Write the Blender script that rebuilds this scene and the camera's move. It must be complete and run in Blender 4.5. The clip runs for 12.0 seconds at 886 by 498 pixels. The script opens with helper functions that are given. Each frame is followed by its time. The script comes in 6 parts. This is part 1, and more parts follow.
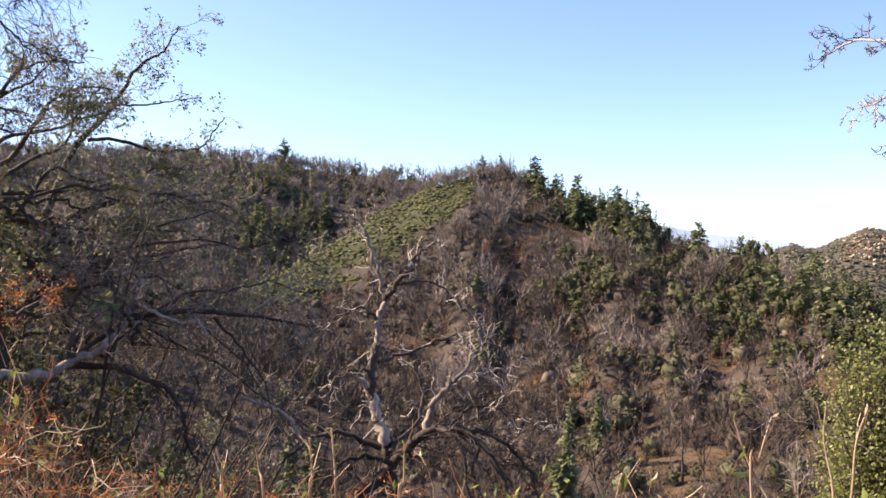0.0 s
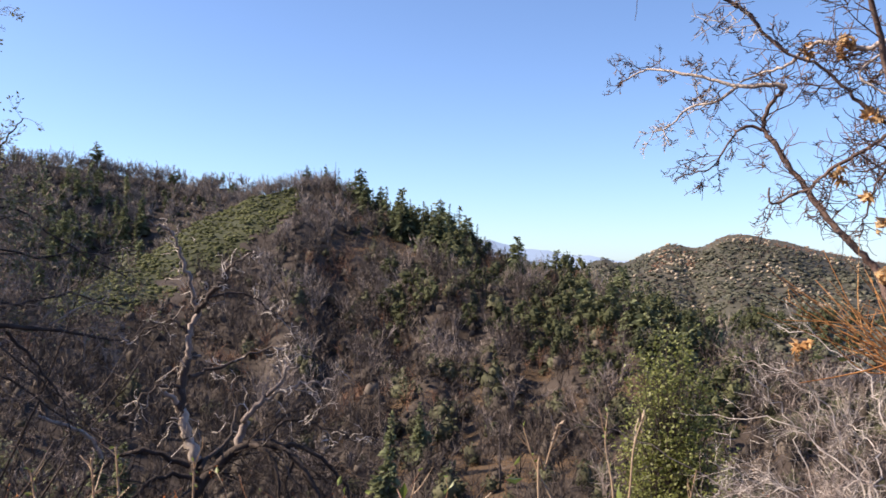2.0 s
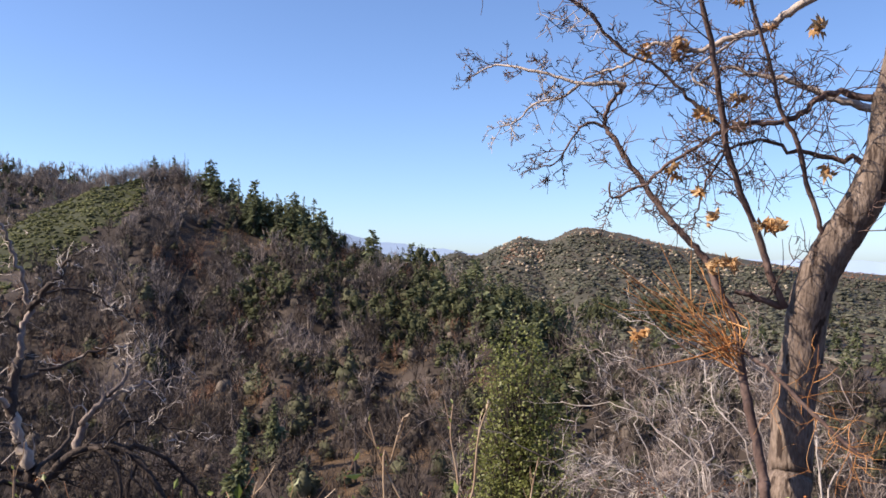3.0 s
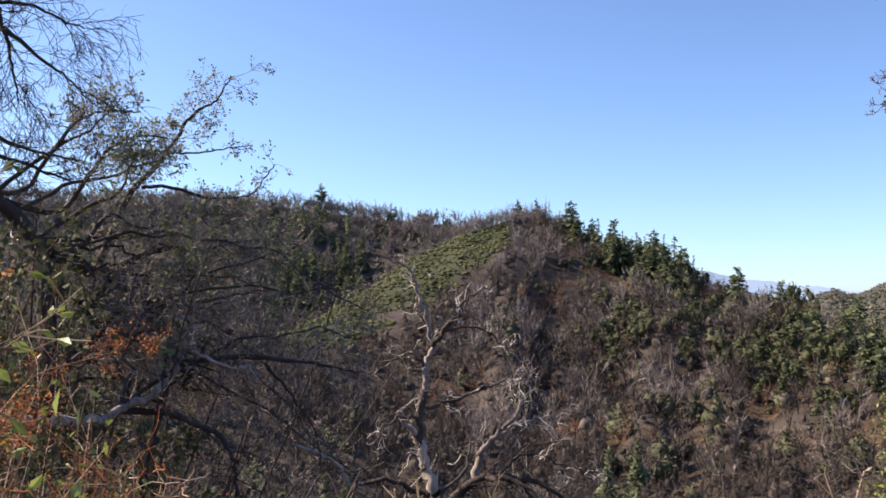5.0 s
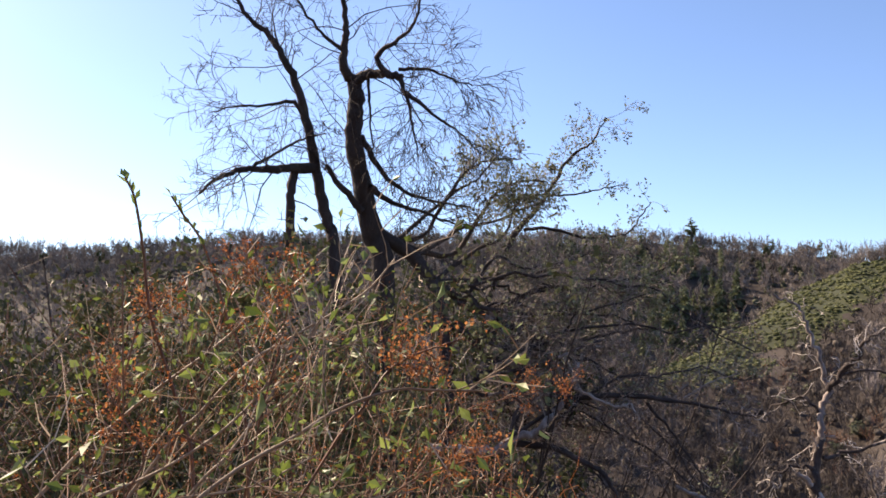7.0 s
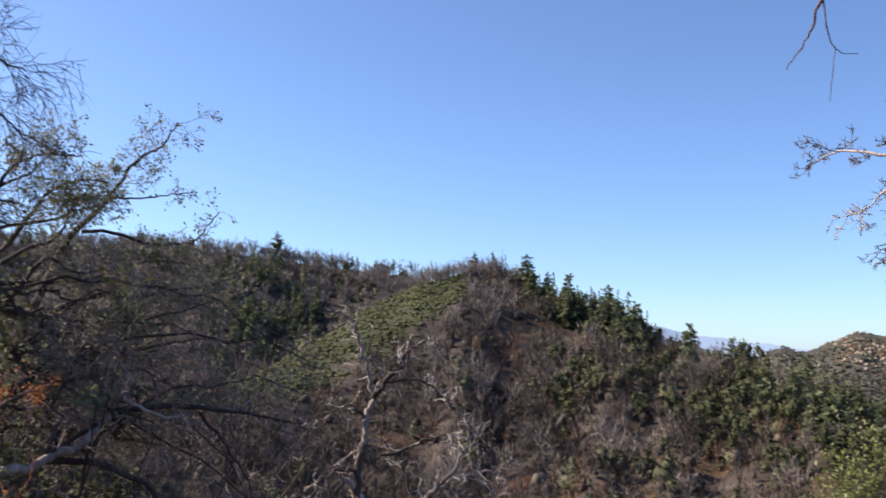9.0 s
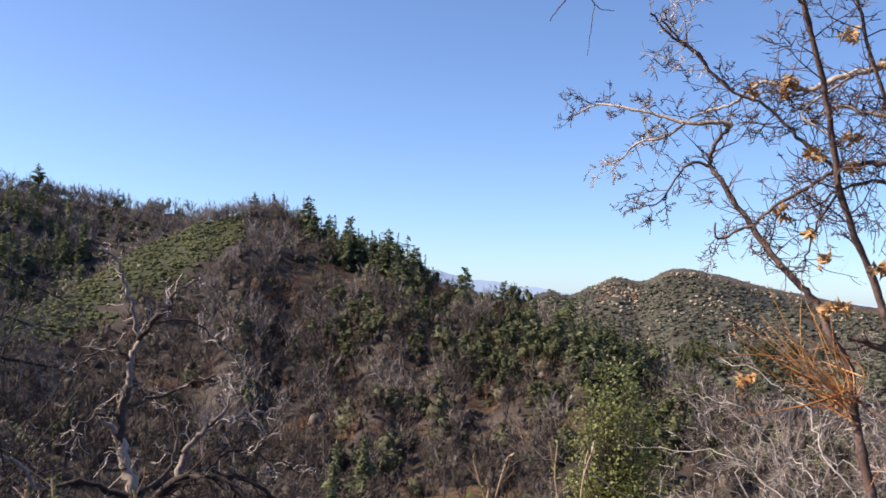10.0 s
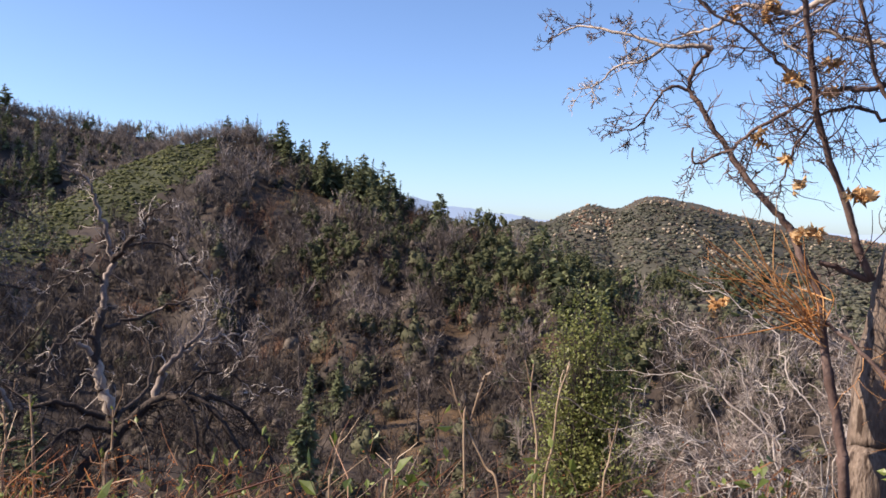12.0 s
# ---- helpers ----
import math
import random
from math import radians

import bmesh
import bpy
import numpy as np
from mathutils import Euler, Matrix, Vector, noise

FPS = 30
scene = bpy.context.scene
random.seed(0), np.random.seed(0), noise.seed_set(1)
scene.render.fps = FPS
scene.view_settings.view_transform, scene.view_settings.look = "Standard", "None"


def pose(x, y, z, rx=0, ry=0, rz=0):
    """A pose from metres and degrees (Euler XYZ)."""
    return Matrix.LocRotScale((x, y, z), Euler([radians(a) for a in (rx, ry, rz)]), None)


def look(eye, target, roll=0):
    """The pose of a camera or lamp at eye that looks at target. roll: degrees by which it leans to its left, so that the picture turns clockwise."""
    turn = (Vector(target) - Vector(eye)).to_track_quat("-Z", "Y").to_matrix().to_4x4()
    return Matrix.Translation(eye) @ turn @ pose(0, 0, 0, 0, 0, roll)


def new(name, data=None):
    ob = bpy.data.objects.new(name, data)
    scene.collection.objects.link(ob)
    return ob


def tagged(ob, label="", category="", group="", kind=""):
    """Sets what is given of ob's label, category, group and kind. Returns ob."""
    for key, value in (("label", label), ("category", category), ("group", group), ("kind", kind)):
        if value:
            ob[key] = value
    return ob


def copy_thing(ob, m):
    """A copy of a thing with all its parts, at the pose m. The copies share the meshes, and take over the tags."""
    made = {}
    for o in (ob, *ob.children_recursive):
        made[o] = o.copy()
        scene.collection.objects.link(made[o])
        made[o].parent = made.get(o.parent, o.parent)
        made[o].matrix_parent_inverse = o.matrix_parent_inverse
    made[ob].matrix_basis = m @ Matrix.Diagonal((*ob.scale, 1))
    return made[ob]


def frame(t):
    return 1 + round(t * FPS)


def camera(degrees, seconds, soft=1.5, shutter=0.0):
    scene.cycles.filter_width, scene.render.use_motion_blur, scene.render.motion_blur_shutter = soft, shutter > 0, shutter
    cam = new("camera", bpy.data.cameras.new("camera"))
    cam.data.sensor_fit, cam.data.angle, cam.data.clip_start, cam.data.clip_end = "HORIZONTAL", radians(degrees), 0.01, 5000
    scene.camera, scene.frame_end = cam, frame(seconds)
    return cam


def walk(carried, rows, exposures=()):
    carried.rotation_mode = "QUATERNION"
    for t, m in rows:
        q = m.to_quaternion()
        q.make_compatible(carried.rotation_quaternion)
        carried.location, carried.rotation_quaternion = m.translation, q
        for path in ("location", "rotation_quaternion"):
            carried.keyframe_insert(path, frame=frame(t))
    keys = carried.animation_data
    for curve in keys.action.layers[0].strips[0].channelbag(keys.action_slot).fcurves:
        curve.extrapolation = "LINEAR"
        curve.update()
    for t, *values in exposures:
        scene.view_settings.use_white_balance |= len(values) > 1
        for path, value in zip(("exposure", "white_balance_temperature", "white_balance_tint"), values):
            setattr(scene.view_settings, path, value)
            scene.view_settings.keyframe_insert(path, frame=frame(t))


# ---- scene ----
# ---------------------------------------------------------------- camera
cam = camera(51.51, 12.0, soft=1.6, shutter=0.15)
# seconds, eye, yaw, pitch, lean to the right
PATH = [
    (0.0, 0.001, 0.002, 1.599, 0.00, 0.50, 0.01),
    (0.5, 0.009, -0.006, 1.597, -2.56, 1.07, -0.39),
    (1.0, 0.022, -0.016, 1.599, -4.40, 1.40, -0.30),
    (1.5, 0.042, -0.014, 1.601, -6.79, 1.28, -0.32),
    (2.0, 0.066, -0.017, 1.602, -10.92, 1.29, -0.40),
    (2.5, 0.089, -0.012, 1.605, -15.84, 1.34, -0.33),
    (2.7, 0.111, -0.007, 1.603, -18.10, 1.16, -0.26),
    (3.1, 0.089, 0.002, 1.601, -20.06, 0.88, -0.07),
    (3.5, 0.023, 0.015, 1.599, -17.80, 0.68, 0.20),
    (3.9, -0.047, 0.025, 1.597, -12.65, 0.83, 0.40),
    (4.3, -0.083, 0.024, 1.597, -5.91, 1.58, 0.39),
    (4.5, -0.092, 0.010, 1.600, -2.36, 2.15, 0.22),
    (5.0, -0.117, 0.005, 1.608, 2.20, 3.30, -0.06),
    (5.5, -0.134, 0.006, 1.605, 7.31, 3.90, -0.40),
    (6.0, -0.167, -0.011, 1.607, 14.10, 4.26, -0.45),
    (6.5, -0.189, -0.025, 1.607, 20.32, 4.64, -0.44),
    (6.7, -0.196, -0.034, 1.615, 22.45, 4.79, -0.54),
    (7.1, -0.177, -0.035, 1.622, 25.38, 5.79, -0.60),
    (7.5, -0.130, -0.029, 1.631, 25.39, 7.70, -0.59),
    (7.9, -0.080, -0.021, 1.637, 22.06, 9.42, -0.55),
    (8.3, -0.049, -0.016, 1.635, 14.99, 9.83, -0.52),
    (8.5, -0.028, -0.015, 1.624, 10.45, 9.53, -0.52),
    (9.0, 0.005, -0.011, 1.614, -0.48, 6.51, -1.02),
    (9.5, 0.040, -0.009, 1.605, -9.26, 4.45, -1.08),
    (10.0, 0.058, 0.000, 1.601, -14.14, 3.20, -1.20),
    (10.5, 0.070, 0.004, 1.595, -17.25, 1.79, -1.57),
    (11.0, 0.065, -0.001, 1.594, -18.17, 0.95, -1.55),
    (11.5, 0.052, 0.007, 1.582, -17.27, -0.62, -1.61),
    (12.0, 0.052, 0.014, 1.585, -15.81, -1.36, -1.58),
]
EXPOSURES = [(0.0, 1.41, 7250, 18), (1.0, 1.18, 6900, 17), (2.0, 0.91, 6500, 16), (2.7, 0.78, 6350, 16), (4.3, 0.69, 6150, 15), (5.0, 0.95, 6450, 15), (5.5, 0.99, 6550, 15), (6.7, 1.05, 7050, 16), (8.3, 0.93, 6250, 14), (9.5, 0.77, 6300, 15), (12.0, 0.76, 6400, 16)]
walk(cam, [(t, pose(x, y, z, 90 + pitch, 0, yaw) @ pose(0, 0, 0, 0, 0, -lean)) for t, x, y, z, yaw, pitch, lean in PATH], EXPOSURES)

# ---------------------------------------------------------------- sun and sky
SUN_AZ, SUN_EL = 77.0, 38.0  # degrees to the left of straight ahead, degrees up
sun_way = Vector((-math.sin(radians(SUN_AZ)) * math.cos(radians(SUN_EL)), math.cos(radians(SUN_AZ)) * math.cos(radians(SUN_EL)), math.sin(radians(SUN_EL))))
sun_data = bpy.data.lights.new("sun", "SUN")
sun_data.energy, sun_data.angle, sun_data.color = 5.0, radians(0.6), (1.0, 0.85, 0.66)
sun = new("sun", sun_data)
sun.matrix_basis = look(sun_way * 50, (0, 0, 0))

world = bpy.data.worlds.new("sky")
scene.world = world
world.use_nodes = True
wn = world.node_tree.nodes
sky = wn.new("ShaderNodeTexSky")
sky.sky_type, sky.sun_disc = "NISHITA", False
sky.sun_elevation, sky.sun_rotation = radians(SUN_EL), radians(-SUN_AZ)
sky.altitude, sky.air_density, sky.dust_density, sky.ozone_density = 1800, 0.9, 2.4, 3.6
wn["Background"].inputs["Strength"].default_value = 0.116
clear = wn.new("ShaderNodeMix")
clear.data_type, clear.blend_type = "RGBA", "MULTIPLY"
clear.inputs["Factor"].default_value = 1.0
clear.inputs["B"].default_value = (0.94, 0.985, 1.03, 1)
world.node_tree.links.new(sky.outputs[0], clear.inputs["A"])
world.node_tree.links.new(clear.outputs["Result"], wn["Background"].inputs["Color"])


# ---------------------------------------------------------------- materials
def material(name, stops, scale=3.0, fine=40.0, rough=0.8, bump=0.3, bump_scale=None, through_light=0.0, island=0.35, stretch=(1, 1, 1), spec=0.3, grain=0.35, patch=None, object_random=0.0, bump_depth=0.02):
    """stops: colours from dark to light. Large noise picks the colour, fine noise and each loose piece vary it. patch: (colour, scale, low, high)."""
    m = bpy.data.materials.new(name)
    m.use_nodes = True
    n, l = m.node_tree.nodes, m.node_tree.links
    bsdf = n["Principled BSDF"]
    bsdf.inputs["Roughness"].default_value = rough
    bsdf.inputs["Specular IOR Level"].default_value = spec
    co = n.new("ShaderNodeNewGeometry")
    mp = n.new("ShaderNodeMapping")
    mp.inputs["Scale"].default_value = stretch
    l.new(co.outputs["Position"], mp.inputs["Vector"])

    def noise_node(s, detail=4.0):
        t = n.new("ShaderNodeTexNoise")
        t.inputs["Scale"].default_value, t.inputs["Detail"].default_value, t.inputs["Roughness"].default_value = s, detail, 0.6
        l.new(mp.outputs[0], t.inputs["Vector"])
        return t

    def sums(a, b, factor):
        t = n.new("ShaderNodeMath")
        t.operation = "MULTIPLY_ADD"
        l.new(b, t.inputs[0])
        t.inputs[1].default_value = factor
        l.new(a, t.inputs[2])
        return t.outputs[0]

    big, small = noise_node(scale), noise_node(fine, 6.0)
    value = sums(big.outputs["Fac"], small.outputs["Fac"], grain)
    shift = grain * 0.5
    if island:
        value = sums(value, co.outputs["Random Per Island"], island)
        shift += island * 0.5
    if object_random:
        info = n.new("ShaderNodeObjectInfo")
        value = sums(value, info.outputs["Random"], object_random)
        shift += object_random * 0.5
    ramp = n.new("ShaderNodeValToRGB")
    e = ramp.color_ramp.elements
    lo, hi = 0.25 + shift, 0.75 + shift
    spread = 1.0 + grain + island + object_random
    rescale = n.new("ShaderNodeMapRange")
    rescale.inputs["From Min"].default_value, rescale.inputs["From Max"].default_value = 0.5 + shift - 0.32 * spread ** 0.5, 0.5 + shift + 0.32 * spread ** 0.5
    l.new(value, rescale.inputs["Value"])
    l.new(rescale.outputs[0], ramp.inputs["Fac"])
    while len(e) < len(stops):
        e.new(0.5)
    for k, c in enumerate(stops):
        e[k].position = k / (len(stops) - 1)
        e[k].color = (*c, 1)
    colour = ramp.outputs["Color"]
    if patch:
        pn = noise_node(patch[1], 3.0)
        pr = n.new("ShaderNodeMapRange")
        pr.inputs["From Min"].default_value, pr.inputs["From Max"].default_value = patch[2], patch[3]
        l.new(pn.outputs["Fac"], pr.inputs["Value"])
        mix = n.new("ShaderNodeMix")
        mix.data_type = "RGBA"
        l.new(pr.outputs[0], mix.inputs["Factor"])
        l.new(colour, mix.inputs["A"])
        mix.inputs["B"].default_value = (*patch[0], 1)
        colour = mix.outputs["Result"]
    l.new(colour, bsdf.inputs["Base Color"])
    if bump:
        b = n.new("ShaderNodeBump")
        b.inputs["Strength"].default_value, b.inputs["Distance"].default_value = bump, bump_depth
        bn = noise_node(bump_scale or fine, 5.0)
        l.new(bn.outputs["Fac"], b.inputs["Height"])
        l.new(b.outputs[0], bsdf.inputs["Normal"])
    if through_light:
        tr = n.new("ShaderNodeBsdfTranslucent")
        l.new(colour, tr.inputs["Color"])
        mx = n.new("ShaderNodeMixShader")
        mx.inputs[0].default_value = through_light
        l.new(bsdf.outputs[0], mx.inputs[1])
        l.new(tr.outputs[0], mx.inputs[2])
        l.new(mx.outputs[0], n["Material Output"].inputs["Surface"])
    return m


M_GROUND = material("hill_ground", [(0.022, 0.0165, 0.0135), (0.05, 0.038, 0.03), (0.095, 0.072, 0.054)], scale=0.05, fine=0.9, bump=0.6, island=0, patch=((0.1, 0.07, 0.043), 0.03, 0.64, 0.76))
M_GRAVEL = material("granite_soil", [(0.04, 0.039, 0.029), (0.068, 0.064, 0.047), (0.125, 0.108, 0.082)], scale=0.03, fine=0.35, bump=0.5, island=0, grain=0.6)
M_TAN = material("tan_litter", [(0.03, 0.021, 0.014), (0.08, 0.053, 0.031), (0.19, 0.125, 0.07)], scale=0.12, fine=1.2, bump=0.6, island=0, grain=0.7)
M_BRUSH = material("bare_brush", [(0.016, 0.012, 0.0098), (0.076, 0.059, 0.049), (0.28, 0.228, 0.19)], scale=0.16, fine=1.2, island=0.2, grain=0.25, bump=0)
M_BRUSH_GREY = material("grey_brush", [(0.1, 0.08, 0.069), (0.25, 0.206, 0.178), (0.5, 0.43, 0.38)], scale=0.16, fine=1.2, island=0.3, grain=0.2, bump=0)
M_RIDGE = material("ridge_oak_twigs", [(0.085, 0.068, 0.056), (0.22, 0.18, 0.15), (0.44, 0.375, 0.32)], scale=0.05, fine=1.2, island=0.3, grain=0.25, bump=0)
M_MOUND = material("winter_scrub", [(0.018, 0.014, 0.011), (0.065, 0.052, 0.041), (0.185, 0.151, 0.121)], scale=0.12, fine=1.6, island=0.4, grain=0.5, bump=0, patch=((0.075, 0.078, 0.034), 0.05, 0.62, 0.7))
M_CHAPSOIL = material("chaparral_floor", [(0.022, 0.025, 0.01), (0.038, 0.043, 0.016), (0.07, 0.068, 0.027)], scale=0.05, fine=1.1, bump=0.6, island=0, grain=0.7)
# distance haze is put into this scrub's greyer green
M_HAZE_SCRUB = material("haze_greyed_scrub", [(0.04, 0.042, 0.029), (0.085, 0.087, 0.06), (0.15, 0.147, 0.105)], scale=0.06, fine=1.0, island=0.5, grain=0.5, bump=0)
M_BRUSH_RED = material("russet_brush", [(0.11, 0.06, 0.04), (0.22, 0.12, 0.075), (0.33, 0.21, 0.13)], scale=0.1, fine=0.7, island=0.5, bump=0)
M_CHAPARRAL = material("chaparral_leaves", [(0.04, 0.045, 0.015), (0.115, 0.125, 0.045), (0.19, 0.195, 0.08)], scale=0.06, fine=1.0, island=0.4, grain=0.5, bump=0, through_light=0.15)
M_OLIVE = material("olive_leaves", [(0.03, 0.032, 0.017), (0.08, 0.082, 0.043), (0.165, 0.162, 0.093)], scale=0.1, fine=1.4, island=0.5, grain=0.5, bump=0, through_light=0.15)
M_GRASS = material("dry_grass", [(0.2, 0.105, 0.045), (0.33, 0.2, 0.09), (0.48, 0.34, 0.18)], scale=0.1, fine=0.8, island=0.5, bump=0, through_light=0.2)
M_NEEDLES = material("conifer_needles", [(0.06, 0.072, 0.036), (0.138, 0.158, 0.079), (0.255, 0.275, 0.142)], scale=0.15, fine=2.0, island=0.45, grain=0.5, bump=0, through_light=0.25, object_random=0.4)
M_OAKLEAF = material("evergreen_oak_leaves", [(0.028, 0.033, 0.015), (0.074, 0.082, 0.035), (0.155, 0.162, 0.076)], scale=0.2, fine=2.0, island=0.5, grain=0.5, bump=0, through_light=0.18, object_random=0.45)
M_ROCK = material("granite", [(0.22, 0.175, 0.12), (0.36, 0.295, 0.21), (0.52, 0.44, 0.33)], scale=0.15, fine=2.0, bump=0.5, island=0.4)
M_SILVER = material("silver_dead_wood", [(0.15, 0.122, 0.106), (0.44, 0.387, 0.345), (0.8, 0.74, 0.68)], scale=5, fine=40, bump=0.3, island=0.55)
M_SNAG = material("charred_wood", [(0.035, 0.028, 0.026), (0.09, 0.073, 0.066), (0.2, 0.17, 0.15)], scale=0.4, fine=6, island=0.3, bump=0.2)
M_BARK = material("dark_bark", [(0.022, 0.017, 0.015), (0.06, 0.046, 0.04), (0.13, 0.1, 0.085)], scale=5, fine=60, bump=0.8, bump_scale=55, island=0.15, stretch=(1, 1, 0.35))
M_PALE = material("weathered_pale_wood", [(0.12, 0.09, 0.075), (0.4, 0.33, 0.28), (0.66, 0.58, 0.51)], scale=6, fine=50, bump=0.5, island=0.25, stretch=(1, 1, 0.3))
# the pale patches paint sunlit edges into the dark bark
M_DEADBARK = material("dead_bark", [(0.025, 0.018, 0.015), (0.07, 0.052, 0.045), (0.2, 0.16, 0.135)], scale=7, fine=55, bump=0.8, island=0.25, stretch=(1, 1, 0.4), patch=((0.52, 0.45, 0.4), 3.5, 0.57, 0.64))
M_GREYWOOD = material("weathered_grey_wood", [(0.045, 0.034, 0.029), (0.25, 0.2, 0.175), (0.6, 0.52, 0.46)], scale=9, fine=50, bump=0.6, island=0.2, grain=0.6, stretch=(1, 1, 0.3))
M_TWIG = material("dead_twigs", [(0.075, 0.056, 0.048), (0.24, 0.19, 0.165), (0.54, 0.46, 0.4)], scale=4, fine=30, bump=0, island=0.5)
M_SYCBARK = material("flaking_grey_bark", [(0.05, 0.036, 0.029), (0.18, 0.137, 0.108), (0.38, 0.305, 0.245)], scale=11, fine=70, bump=1.0, bump_scale=38, island=0, grain=1.0, stretch=(1, 1, 0.3), patch=((0.05, 0.033, 0.025), 18, 0.55, 0.62))
M_STEM = material("red_brown_stem", [(0.05, 0.03, 0.026), (0.12, 0.078, 0.066), (0.27, 0.2, 0.17)], scale=6, fine=50, bump=0.4, island=0.3)
M_PALESTEM = material("pale_grey_branch", [(0.2, 0.16, 0.135), (0.44, 0.37, 0.32), (0.68, 0.6, 0.52)], scale=7, fine=50, bump=0.4, island=0.3)
M_DRYLEAF = material("dry_tan_leaves", [(0.34, 0.15, 0.05), (0.6, 0.36, 0.16), (0.78, 0.56, 0.32)], scale=9, fine=50, bump=0.3, island=0.6, through_light=0.35)
M_ORANGE = material("orange_twigs", [(0.3, 0.12, 0.04), (0.53, 0.25, 0.085), (0.68, 0.42, 0.2)], scale=5, fine=30, bump=0, island=0.5)
M_RUST = material("rust_flowers", [(0.2, 0.06, 0.025), (0.43, 0.15, 0.05), (0.65, 0.3, 0.11)], scale=8, fine=50, bump=0, island=0.7, through_light=0.35)
M_LEAF = material("oak_leaves", [(0.09, 0.1, 0.05), (0.2, 0.212, 0.115), (0.4, 0.405, 0.265)], scale=2, fine=15, bump=0, island=0.7, through_light=0.4, rough=0.6, spec=0.3)
M_FRESH = material("fresh_green_leaves", [(0.06, 0.09, 0.018), (0.16, 0.21, 0.045), (0.3, 0.35, 0.1)], scale=5, fine=30, bump=0, island=0.8, through_light=0.4, rough=0.45, spec=0.5)
M_SHRUBLEAF = material("glossy_shrub_leaves", [(0.1, 0.115, 0.03), (0.19, 0.21, 0.06), (0.33, 0.345, 0.12)], scale=2, fine=20, bump=0, island=0.35, through_light=0.35, rough=0.5, spec=0.4)
M_STRAW = material("straw_stems", [(0.16, 0.1, 0.06), (0.36, 0.255, 0.165), (0.66, 0.54, 0.4)], scale=6, fine=40, bump=0, island=0.7, rough=0.55, spec=0.35, through_light=0.2)
M_DARKTWIG = material("dark_brown_twigs", [(0.065, 0.026, 0.015), (0.2, 0.088, 0.045), (0.44, 0.24, 0.125)], scale=6, fine=40, bump=0, island=0.7, rough=0.5, spec=0.4, through_light=0.1)
# the pale blue base colour stands in for distance haze
M_FAR = material("haze_blue_range", [(0.3, 0.4, 0.55), (0.34, 0.44, 0.58)], scale=0.002, fine=0.01, bump=0, island=0)


# ---------------------------------------------------------------- mesh tools
class Geo:
    """Gathers points and faces, and makes one mesh of them."""

    def __init__(self):
        self.v, self.f, self.n = [], [], 0

    def add(self, verts, faces):
        verts = np.asarray(verts, float).reshape(-1, 3)
        self.v.append(verts)
        self.f.append(np.asarray(faces, int) + self.n)
        self.n += len(verts)

    def mesh(self, name, mat, smooth=False):
        me = bpy.data.meshes.new(name)
        if not self.v:
            return me
        v = np.concatenate(self.v)
        me.vertices.add(len(v))
        me.vertices.foreach_set("co", v.ravel())
        sizes = np.concatenate([np.full(len(f), f.shape[1]) for f in self.f])
        loops = np.concatenate([f.ravel() for f in self.f])
        me.loops.add(len(loops))
        me.loops.foreach_set("vertex_index", loops)
        me.polygons.add(len(sizes))
        me.polygons.foreach_set("loop_start", np.concatenate([[0], np.cumsum(sizes)[:-1]]))
        me.polygons.foreach_set("loop_total", sizes)
        me.polygons.foreach_set("use_smooth", np.full(len(sizes), smooth))
        me.materials.append(mat)
        me.update(calc_edges=True)
        me.validate()
        return me


def part(name, geo, mat, parent, label="", smooth=True, kind=""):
    ob = new(name, geo.mesh(name, mat, smooth))
    ob.parent = parent
    return tagged(ob, label=label, kind=kind)


def thing(name, at, label, category, group="", kind=""):
    ob = new(name)
    ob.location = at
    ob.empty_display_size = 0.2
    return tagged(ob, label=label, category=category, group=group, kind=kind)


rng = np.random.default_rng(7)


def unit(v):
    v = np.asarray(v, float)
    return v / max(np.linalg.norm(v), 1e-9)


def spline(points, steps=4):
    """A smooth line through a few points."""
    p = np.asarray(points, float)
    if len(p) < 3:
        return np.linspace(p[0], p[-1], steps + 1)
    q = np.vstack([2 * p[0] - p[1], p, 2 * p[-1] - p[-2]])
    out = []
    for i in range(1, len(q) - 2):
        for s in np.arange(steps) / steps:
            a, b, c, d = q[i - 1 : i + 3]
            out.append(0.5 * (2 * b + (c - a) * s + (2 * a - 5 * b + 4 * c - d) * s * s + (3 * b - a - 3 * c + d) * s ** 3))
    return np.array(out + [p[-1]])


